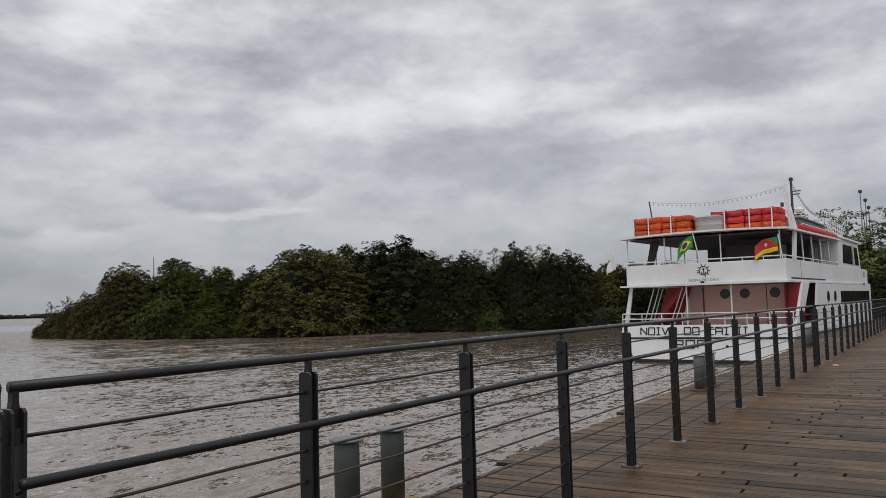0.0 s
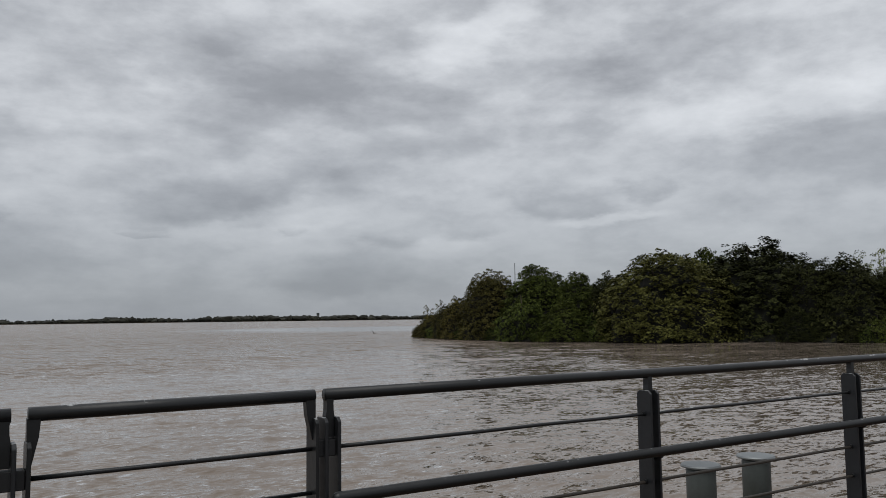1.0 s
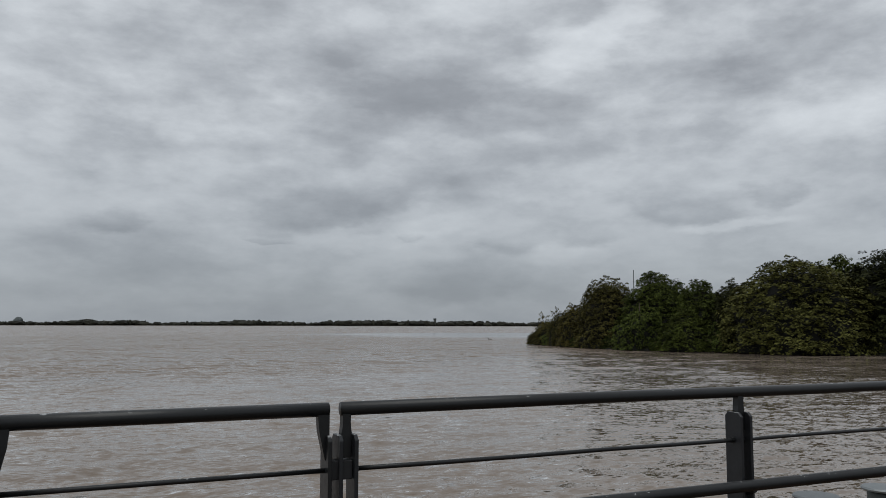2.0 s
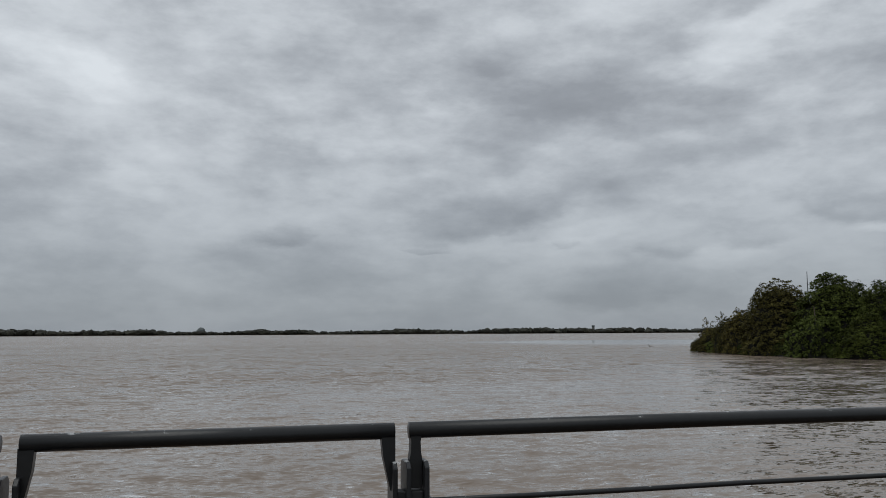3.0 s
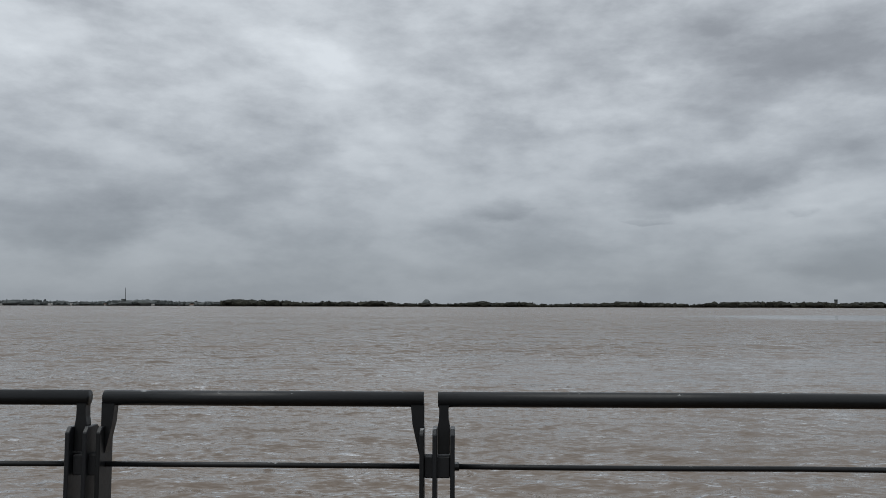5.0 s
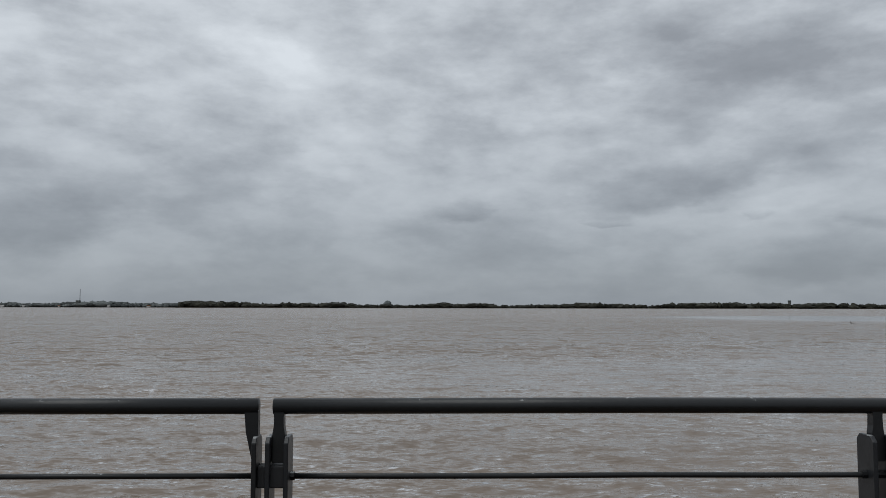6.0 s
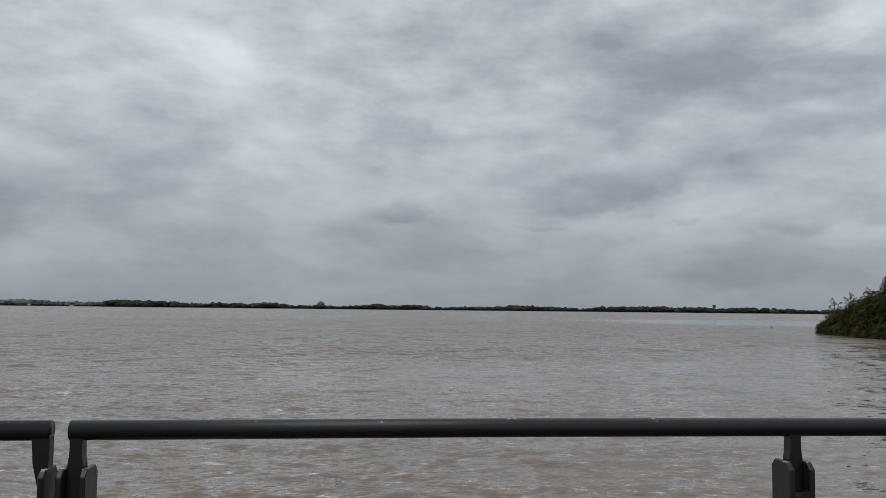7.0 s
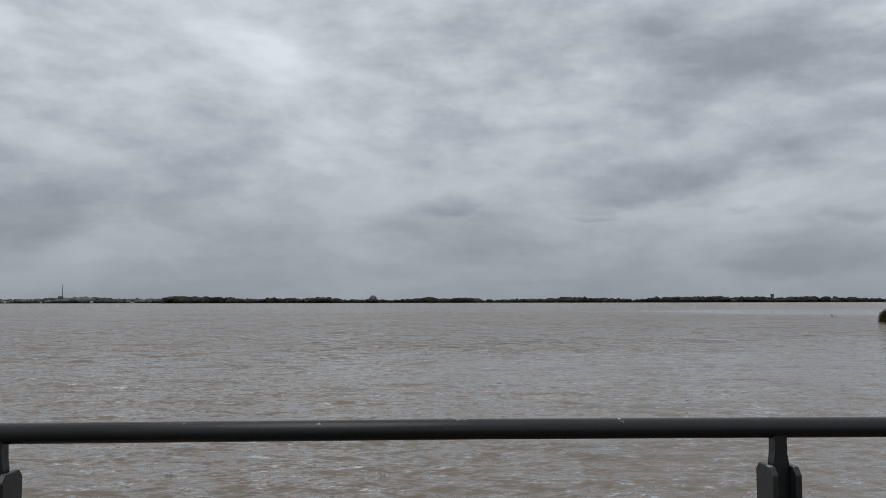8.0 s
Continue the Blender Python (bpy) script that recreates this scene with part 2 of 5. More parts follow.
def river_water():
    """Silty brown river: muddy body under a rippled mirror of the sky."""
    mat = bpy.data.materials.new("river_water")
    mat.use_nodes = True
    tree = mat.node_tree
    link = tree.links.new
    bsdf = tree.nodes["Principled BSDF"]
    geo = tree.nodes.new("ShaderNodeNewGeometry")

    def waves(scale, stretch, turn, detail, warp=0.3):
        m = tree.nodes.new("ShaderNodeMapping")
        m.inputs["Scale"].default_value = stretch
        m.inputs["Rotation"].default_value = (0, 0, turn)
        link(geo.outputs["Position"], m.inputs[0])
        n = node(tree, "ShaderNodeTexNoise", Scale=scale, Detail=detail, Roughness=0.55, Distortion=warp)
        link(m.outputs[0], n.inputs["Vector"])
        return n.outputs["Color"]

    rollers = waves(0.22, (0.75, 1.1, 1), 0.1, 4.0)
    swell = waves(0.8, (0.7, 1.2, 1), 0.15, 2.0)
    chop = waves(3.0, (0.7, 1.25, 1), 0.2, 3.0)
    ripple = waves(10.0, (0.5, 1.2, 1), -0.15, 3.0)
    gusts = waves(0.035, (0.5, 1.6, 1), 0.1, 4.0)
    calm = ramp(tree, gusts, [(0.34, grey(0.6)), (0.6, grey(1.1))])
    # the basin lies in the lee of the wood and is nearly still along its bank
    place = tree.nodes.new("ShaderNodeSeparateXYZ")
    link(geo.outputs["Position"], place.inputs[0])
    off = maths(tree, "MULTIPLY_ADD", place.outputs[0], -0.87, 94.73)
    off = maths(tree, "MULTIPLY_ADD", place.outputs[1], -0.5, off)
    off = maths(tree, "MULTIPLY_ADD", maths(tree, "MAXIMUM", maths(tree, "SUBTRACT", place.outputs[1], 35.0), 0.0), 1.8, off)
    lee = ramp(tree, maths(tree, "DIVIDE", off, 100.0), [(0.06, grey(0.07)), (0.25, grey(0.30)), (0.45, grey(0.40)), (0.74, grey(0.50)), (0.90, grey(1.0))])
    # a slick off the tip of the wood
    apart = tree.nodes.new("ShaderNodeVectorMath")
    apart.operation = "DISTANCE"
    link(geo.outputs["Position"], apart.inputs[0])
    apart.inputs[1].default_value = (140, 232, WATER_Z)
    slick = tree.nodes.new("ShaderNodeMapRange")
    slick.interpolation_type = "SMOOTHSTEP"
    link(maths(tree, "MULTIPLY_ADD", gusts, 40.0, apart.outputs["Value"]), slick.inputs[0])
    for slot, value in ((1, 68.0), (2, 110.0), (3, 0.08), (4, 1.0)):
        slick.inputs[slot].default_value = value
    lee = maths(tree, "MULTIPLY", lee, slick.outputs[0])
    calm = maths(tree, "MULTIPLY", calm, lee)
    # out of the quay's shelter the longer waves rise
    fetch = tree.nodes.new("ShaderNodeMapRange")
    link(place.outputs[1], fetch.inputs[0])
    for slot, value in ((1, 12.0), (2, 55.0), (3, 0.12), (4, 1.0)):
        fetch.inputs[slot].default_value = value
    raised = maths(tree, "MULTIPLY", calm, fetch.outputs[0])
    normal = geo.outputs["Normal"]
    for field, steep, amount in ((rollers, 1.5, raised), (swell, 1.7, raised), (chop, 1.6, calm), (ripple, 1.5, calm)):
        tilt = tree.nodes.new("ShaderNodeVectorMath")
        tilt.operation = "SUBTRACT"
        link(field, tilt.inputs[0])
        tilt.inputs[1].default_value = (0.5, 0.5, 0.5)
        size = tree.nodes.new("ShaderNodeVectorMath")
        size.operation = "MULTIPLY"
        link(tilt.outputs[0], size.inputs[0])
        size.inputs[1].default_value = (steep * 0.42, steep, 0.0)
        calmed = tree.nodes.new("ShaderNodeVectorMath")
        calmed.operation = "SCALE"
        link(size.outputs[0], calmed.inputs[0])
        link(amount, calmed.inputs["Scale"])
        total = tree.nodes.new("ShaderNodeVectorMath")
        total.operation = "ADD"
        link(normal, total.inputs[0])
        link(calmed.outputs[0], total.inputs[1])
        normal = total.outputs[0]
    # the wind drives the wavelets onto the quay, so far out their steeper faces lean this way
    lean = tree.nodes.new("ShaderNodeMapRange")
    link(place.outputs[1], lean.inputs[0])
    for slot, value in ((1, 4.0), (2, 110.0), (3, -0.035), (4, -0.115)):
        lean.inputs[slot].default_value = value
    drift = tree.nodes.new("ShaderNodeCombineXYZ")
    link(maths(tree, "MULTIPLY", lean.outputs[0], lee), drift.inputs[1])
    leant = tree.nodes.new("ShaderNodeVectorMath")
    link(normal, leant.inputs[0])
    link(drift.outputs[0], leant.inputs[1])
    unit = tree.nodes.new("ShaderNodeVectorMath")
    unit.operation = "NORMALIZE"
    link(leant.outputs[0], unit.inputs[0])
    tree.nodes.remove(bsdf)
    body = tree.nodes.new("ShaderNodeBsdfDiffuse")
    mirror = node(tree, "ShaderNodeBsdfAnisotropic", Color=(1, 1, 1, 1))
    # streaks in the silt colour stand in for the tones of distant waves
    silt_wave_tone = ramp(tree, gusts, [(0.35, (0.176, 0.140, 0.110)), (0.65, (0.205, 0.164, 0.131))])
    link(silt_wave_tone, body.inputs["Color"])
    edge_gloss = node(tree, "ShaderNodeFresnel", IOR=1.33)
    both = tree.nodes.new("ShaderNodeMixShader")
    for target in (body, mirror, edge_gloss):
        link(unit.outputs[0], target.inputs["Normal"])
    link(edge_gloss.outputs[0], both.inputs[0])
    link(body.outputs[0], both.inputs[1])
    link(mirror.outputs[0], both.inputs[2])
    link(both.outputs[0], tree.nodes["Material Output"].inputs[0])
    # wind wavelets too fine to tell apart make the open river rougher
    open_river = tree.nodes.new("ShaderNodeMapRange")
    link(place.outputs[1], open_river.inputs[0])
    for slot, value in ((1, 5.0), (2, 300.0), (3, 0.04), (4, 0.18)):
        open_river.inputs[slot].default_value = value
    link(maths(tree, "MULTIPLY", open_river.outputs[0], maths(tree, "MULTIPLY_ADD", lee, 0.8, 0.2)), mirror.inputs["Roughness"])
    return mat


def foliage(name, colour, second):
    mat = material(name, colour, 0.55, 0.0, 0.45, 0.35, 0.0, 30.0, second, "island", 0.04)
    tree = mat.node_tree
    bsdf = tree.nodes["Principled BSDF"]
    old = bsdf.inputs["Base Color"].links[0].from_socket
    own = tree.nodes.new("ShaderNodeObjectInfo")
    geo = tree.nodes.new("ShaderNodeNewGeometry")
    patch = node(tree, "ShaderNodeTexNoise", Scale=0.28, Detail=4.0, Roughness=0.6)
    tree.links.new(geo.outputs["Position"], patch.inputs["Vector"])
    tint = ramp(tree, own.outputs["Random"], [(0.0, (0.80, 0.84, 0.80)), (0.5, (1.0, 1.0, 0.92)), (1.0, (1.22, 1.14, 1.0))])
    tone = ramp(tree, patch.outputs[0], [(0.36, grey(0.7)), (0.64, grey(1.35))])
    tree.links.new(mixer(tree, 1.0, mixer(tree, 1.0, old, tint, "MULTIPLY"), tone, "MULTIPLY"), bsdf.inputs["Base Color"])
    return mat


M = {
    "rail": chipped_paint("rail_paint", (0.0095, 0.0102, 0.0110)),
    "deck": deck_wood("object"),
    "deck_joined": deck_wood("island"),
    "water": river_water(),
    "post": chipped_paint("post_paint", (0.016, 0.0172, 0.0195)),
    "plate": material("rust_stained_zinc", (0.10, 0.055, 0.03), 0.6, 0.3, 0.3, 22.0, 0.0006, 60.0, (0.26, 0.26, 0.25)),
    "rod": material("worn_steel_rod", (0.052, 0.044, 0.036), 0.5, 0.2, 0.4, 5.0, per="", spec=0.4),
    "zinc": material("galvanised_steel", (0.22, 0.235, 0.24), 0.5, 0.6, 0.3, 5.0, 0.0005, 60.0),
    "bollard": material("bollard_steel", (0.046, 0.052, 0.049), 0.55, 0.2, 0.6, 5.0, 0.001, 50.0),
    "rust": material("rusty_steel", (0.14, 0.065, 0.03), 0.8, 0.2, 0.4, 9.0, 0.001, 60.0),
    "yellow": material("worn_yellow_paint", (0.42, 0.27, 0.07), 0.7, 0.0, 0.4, 6.0, 0.001, 50.0),
    "concrete": material("wet_concrete", (0.22, 0.21, 0.19), 0.85, 0.0, 0.3, 1.2, 0.004, 14.0),
    "black": material("black_rubber", (0.012, 0.012, 0.013), 0.6, 0.0, 0.3, 8.0),
    "white": material("ship_white_paint", (0.74, 0.74, 0.74), 0.4, 0.0, 0.09, 0.7, 0.0, 30.0, per=""),
    "pink": material("warm_pink_paint", (0.66, 0.40, 0.345), 0.5, 0.0, 0.1, 0.8, per=""),
    "red": material("red_paint", (0.31, 0.017, 0.013), 0.5, 0.0, 0.25, 2.0),
    "orange": material("orange_float_canvas", (0.56, 0.072, 0.013), 0.7, 0.0, 0.3, 3.0, 0.01, 7.0),
    "redfloat": material("red_float_canvas", (0.50, 0.020, 0.024), 0.7, 0.0, 0.3, 3.0, 0.01, 7.0),
    "rope": material("faded_rope", (0.52, 0.24, 0.07), 0.8, 0.0, 0.3, 6.0),
    "tank": material("tank_plastic", (0.45, 0.43, 0.41), 0.55, 0.0, 0.12, 2.0),
    "glass": material("dark_window_glass", (0.012, 0.014, 0.016), 0.12, 0.0, 0.2, 2.0, per=""),
    "locker": material("grey_locker_paint", (0.13, 0.14, 0.14), 0.6, 0.0, 0.2, 2.0),
    # dark trim; also carries the shade under the boat's roof in its colour
    "interior": material("dark_trim_roof_shade", (0.055, 0.046, 0.043), 0.7, 0.0, 0.2, 1.0),
    "grey": material("grey_canvas_cover", (0.24, 0.25, 0.25), 0.7, 0.0, 0.15, 2.0),
    "mast": material("dark_mast_paint", (0.05, 0.05, 0.055), 0.5, 0.0, 0.2, 3.0),
    "flag_green": material("green_cloth", (0.02, 0.22, 0.05), 0.8, 0.0, 0.2, 2.0),
    "flag_yellow": material("yellow_cloth", (0.75, 0.50, 0.03), 0.8, 0.0, 0.2, 2.0),
    "flag_red": material("red_cloth", (0.5, 0.03, 0.03), 0.8, 0.0, 0.2, 2.0),
    "flag_blue": material("blue_cloth", (0.02, 0.05, 0.25), 0.8, 0.0, 0.2, 2.0),
    "flag_white": material("white_cloth", (0.7, 0.7, 0.72), 0.8, 0.0, 0.1, 2.0),
    "bark": material("bark", (0.075, 0.06, 0.045), 0.9, 0.0, 0.4, 3.0, 0.02, 12.0),
    "leaf": foliage("leaves_deep_green", (0.022, 0.032, 0.009), (0.052, 0.066, 0.017)),
    "leaf_light": foliage("leaves_yellow_green", (0.047, 0.048, 0.014), (0.104, 0.098, 0.030)),
    "leaf_olive": foliage("leaves_olive", (0.040, 0.037, 0.012), (0.082, 0.072, 0.024)),
    "leaf_pale": foliage("leaves_pale", (0.075, 0.090, 0.030), (0.155, 0.170, 0.066)),
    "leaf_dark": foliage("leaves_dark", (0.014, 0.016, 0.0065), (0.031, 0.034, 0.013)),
    # near black: the wood's inner shade is put into this colour
    "wood_shade": material("wood_shade_near_black", (0.004, 0.0048, 0.0022), 1.0, 0.0, 0.5, 0.8, 0.2, 2.0),
    "far_leaf": foliage("far_shore_woods", (0.019, 0.019, 0.016), (0.034, 0.034, 0.029)),
    # distance haze is put into these pale blue-grey colours
    "far_haze_tint": foliage("haze_tinted_far", (0.060, 0.066, 0.070), (0.095, 0.102, 0.108)),
    "mud": material("river_mud", (0.07, 0.055, 0.04), 0.8, 0.0, 0.3, 0.4, 0.03, 3.0),
    "paving": material("grey_paving", (0.20, 0.19, 0.18), 0.8, 0.0, 0.25, 0.6, 0.003, 12.0),
    "plaster": material("pale_house_walls", (0.44, 0.43, 0.41), 0.8, 0.0, 0.15, 0.05),
}


# ---- mesh helpers ----
def mesh_object(name, bm, mat, parent=None, label="", smooth=False):
    me = bpy.data.meshes.new(name)
    bmesh.ops.recalc_face_normals(bm, faces=bm.faces[:])
    if smooth:
        for f in bm.faces:
            f.smooth = True
    bm.to_mesh(me)
    bm.free()
    me.materials.append(mat)
    ob = new(name, me)
    if parent:
        ob.parent = parent
    if label:
        ob["label"] = label
    return ob


def part(name, bm, mat, parent, label="", smooth=False):
    return mesh_object(name, bm, M[mat], parent, label, smooth)


def empty(name, at=(0, 0, 0), rz=0.0):
    ob = new(name)
    ob.empty_display_size = 0.1
    ob.matrix_world = pose(*at, 0, 0, rz)
    return ob


def box(x0, x1, y0, y1, z0, z1, bevel=0.0, bm=None, segments=1):
    own = bmesh.new()
    r = bmesh.ops.create_cube(own, size=1)
    bmesh.ops.scale(own, vec=(x1 - x0, y1 - y0, z1 - z0), verts=r["verts"])
    bmesh.ops.translate(own, vec=((x0 + x1) / 2, (y0 + y1) / 2, (z0 + z1) / 2), verts=r["verts"])
    if bevel:
        bmesh.ops.bevel(own, geom=own.edges[:], offset=bevel, segments=segments, affect="EDGES", profile=0.5)
    if bm is None:
        return own
    return joined(bm, own)


def joined(bm, other):
    me = bpy.data.meshes.new("tmp")
    other.to_mesh(me)
    other.free()
    bm.from_mesh(me)
    bpy.data.meshes.remove(me)
    return bm


def tube(points, r, sides=10, bm=None, cap=True):
    """A round bar through points; r is one radius or one for each point."""
    bm = bm or bmesh.new()
    pts = [Vector(p) for p in points]
    radii = r if isinstance(r, (list, tuple)) else [r] * len(pts)
    rings = []
    for i, p in enumerate(pts):
        d = (pts[min(i + 1, len(pts) - 1)] - pts[max(i - 1, 0)]).normalized()
        a = d.orthogonal().normalized() if abs(d.z) > 0.9 else Vector((0, 0, 1)).cross(d).normalized()
        b = d.cross(a)
        rings.append([bm.verts.new(p + (a * math.cos(k * math.tau / sides) + b * math.sin(k * math.tau / sides)) * radii[i]) for k in range(sides)])
    for one, two in zip(rings, rings[1:]):
        for k in range(sides):
            bm.faces.new((one[k], one[(k + 1) % sides], two[(k + 1) % sides], two[k]))
    if cap:
        bm.faces.new(rings[0][::-1])
        bm.faces.new(rings[-1])
    return bm


def prism(outline, axis, lo, hi, bevel=0.0):
    """A flat outline of (a, b) drawn out along an axis: 'x' takes (y, z), 'y' takes (x, z), 'z' takes (x, y)."""
    bm = bmesh.new()

    def place(a, b, c):
        return {"x": (c, a, b), "y": (a, c, b), "z": (a, b, c)}[axis]

    one = [bm.verts.new(place(a, b, lo)) for a, b in outline]
    two = [bm.verts.new(place(a, b, hi)) for a, b in outline]
    n = len(outline)
    bm.faces.new(one[::-1])
    bm.faces.new(two)
    for k in range(n):
        bm.faces.new((one[k], one[(k + 1) % n], two[(k + 1) % n], two[k]))
    if bevel:
        bmesh.ops.bevel(bm, geom=bm.edges[:], offset=bevel, segments=1, affect="EDGES")
    return bm


def lathe(profile, sides=20, at=(0, 0, 0)):
    """Turned shape from (radius, height) rows about the z axis."""
    bm = bmesh.new()
    rings = []
    for r, z in profile:
        rings.append([bm.verts.new((at[0] + r * math.cos(k * math.tau / sides), at[1] + r * math.sin(k * math.tau / sides), at[2] + z)) for k in range(sides)])
    for one, two in zip(rings, rings[1:]):
        for k in range(sides):
            bm.faces.new((one[k], one[(k + 1) % sides], two[(k + 1) % sides], two[k]))
    bm.faces.new(rings[0][::-1])
    bm.faces.new(rings[-1])
    return bm


def raw_mesh(name, verts, faces, mat, smooth=False):
    me = bpy.data.meshes.new(name)
    me.from_pydata(verts.tolist() if hasattr(verts, "tolist") else verts, [], faces.tolist() if hasattr(faces, "tolist") else faces)
    me.materials.append(mat)
    if smooth:
        me.polygons.foreach_set("use_smooth", [True] * len(me.polygons))
    me.update()
    return me


# ---- water ----
def spread(lo, hi, step, far_lo, far_hi):
    """Even steps from lo to hi, then growing ones out to the far ends."""
    mid = np.arange(lo, hi, step)
    up, down = [hi], [lo]
    s = step
    while up[-1] < far_hi:
        s *= 1.25
        up.append(min(up[-1] + s, far_hi))
    s = step
    while down[-1] > far_lo:
        s *= 1.25
        down.append(max(down[-1] - s, far_lo))
    return np.concatenate([down[:0:-1], mid, up])


def build_water():
    xs = spread(-34, 46, 0.19, -4300, 4300)
    ys = [-6.0, 0.0, 1.2]
    while ys[-1] < 4300:
        ys.append(ys[-1] + (max(0.10, 0.0105 * ys[-1]) if ys[-1] < 150 else 0.2 * ys[-1]))
    ys = np.array(ys)
    gx, gy = np.meshgrid(xs, ys)
    step = np.maximum(0.10, 0.0105 * gy)
    rng = np.random.default_rng(4)
    z = np.zeros_like(gx)
    for k in range(46):
        wave = 0.36 * (3.6 / 0.36) ** rng.random()
        turn = rng.normal(1.45, 0.58)
        kx, ky = math.cos(turn) * math.tau / wave, math.sin(turn) * math.tau / wave
        phase = rng.uniform(0, 6.28) + 0.9 * np.sin(gx * 0.23 * (1 + k % 3) / wave ** 0.5 + gy * 0.17 + k)
        group = 0.65 + 0.6 * np.sin(gx * 0.11 * (1 + k % 4) + gy * 0.13 * (1 + k % 5) + 2.1 * k)
        z += np.sin(gx * kx + gy * ky + phase) * 0.0054 * wave ** 0.66 * group * np.clip(wave / (3.2 * step) - 0.25, 0, 1)
    edge = np.clip((gx + 60) / 25, 0, 1) * np.clip((70 - gx) / 25, 0, 1)
    # the basin lies in the lee of the wood
    off = 0.87 * (79 - gx) + 0.5 * (52 - gy) + 1.8 * np.maximum(0, gy - 35)
    lee = np.interp(off, (6, 25, 45, 74, 90), (0.05, 0.16, 0.32, 0.48, 1.0))
    verts = np.stack([gx, gy, z * edge * lee], -1).reshape(-1, 3)
    n, m = len(xs), len(ys)
    i = (np.arange(m - 1)[:, None] * n + np.arange(n - 1)[None, :]).ravel()
    faces = np.stack([i, i + 1, i + n + 1, i + n], -1)
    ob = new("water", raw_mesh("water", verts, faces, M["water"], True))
    ob.location.z = WATER_Z
    tagged(ob, "wide silty brown river with small wind ripples", "river", kind="structure")


build_water()


# ---- quay and boardwalk base ----
def deck_edge(x):
    return 1.0 if x < 5.2 else 1.17 if x < 8.6 else 1.34


def build_quay():
    # slab under the planks, black so that its colour gives the gaps their shade
    bm = box(-60, 100, -5.0, 0.85, -0.35, -0.075)
    base = mesh_object("boardwalk", bm, M["black"])
    tagged(base, "weathered wooden boardwalk along the river", "boardwalk", kind="structure")
    wall = mesh_object("quay_wall", box(-60, 100, -5.6, -5.02, -4.0, -0.02), M["concrete"])
    tagged(wall, "concrete quay wall behind the boardwalk", "wall", kind="structure")
    ground = mesh_object("ground", box(-4000, 4000, -4000, -5.62, -4.0, -0.03), M["paving"])
    tagged(ground, "grey paved ground behind the boardwalk", "ground", kind="structure")
    bed = mesh_object("riverbank", prism([(80, -5.6), (80, 1.0), (95, 14.6), (93.9, 28.5), (86.9, 36.9), (81, 45.1), (79.2, 51.9), (74.6, 61.3), (68.8, 67.6), (64.2, 78.4), (63.7, 87), (74, 110), (95, 150), (220, 160), (400, -5.6)], "z", -4, WATER_Z + 0.12), M["mud"])
    tagged(bed, "low muddy riverbank under the trees", "riverbank", kind="structure")
    return base


deck = build_quay()


# ---- railing ----
RAIL_TOP, RAIL_R = 1.2, 0.0172
ROD_Z = (1.035, 0.79, 0.66, 0.525, 0.395, 0.265, 0.13)
PITCH = 1.335
RIGHT_POSTS = [0.126, 1.424] + [1.424 + PITCH * k for k in range(1, 11)]
BREAK_A, BREAK_B = 16.11, 16.50
FAR_POSTS = [BREAK_B + PITCH * k for k in range(40)]
LEFT_POSTS = [-0.690 - PITCH * k for k in range(8)]


def plate_outline(half, top, cut=0.012):
    return [(-half, 0.012), (half, 0.012), (half, top - cut), (half - cut, top), (-half + cut, top), (-half, top - cut)]


def build_post(at_x, label):
    """Two flat steel plates a finger's width apart with a bar between them that carries the handrail."""
    post = empty("railing_post", (at_x, 0, 0))
    for side in (-1, 1):
        x = side * 0.0195
        part("plate", prism(plate_outline(0.034, 1.121), "x", x - 0.005, x + 0.005, 0.0015), "post", post)
    stub = prism([(-0.0135, 1.064), (0.0135, 1.064), (0.0135, 1.125), (0.0108, 1.14), (0.0102, 1.16), (0.0125, 1.176), (-0.0125, 1.176), (-0.0102, 1.16), (-0.0108, 1.14), (-0.0135, 1.125)], "y", -0.012, 0.012, 0.001)
    part("rail_bracket", stub, "rail", post)
    part("base_plate", box(-0.055, 0.055, -0.075, 0.075, 0.0, 0.012, 0.002), "plate", post, "bolted base plate with rust stains")
    for sx in (-1, 1):
        for sy in (-1, 1):
            part("bolt", lathe([(0.009, 0.0), (0.009, 0.008), (0.006, 0.012)], 6, (sx * 0.042, sy * 0.058, 0.012)), "zinc", post)
    for z in ROD_Z:
        part("rod_collar", tube([(-0.034, 0, z), (0.034, 0, z)], 0.0095, 8), "rail", post)
    tagged(post, label, "railing post", "railing posts")
    return post


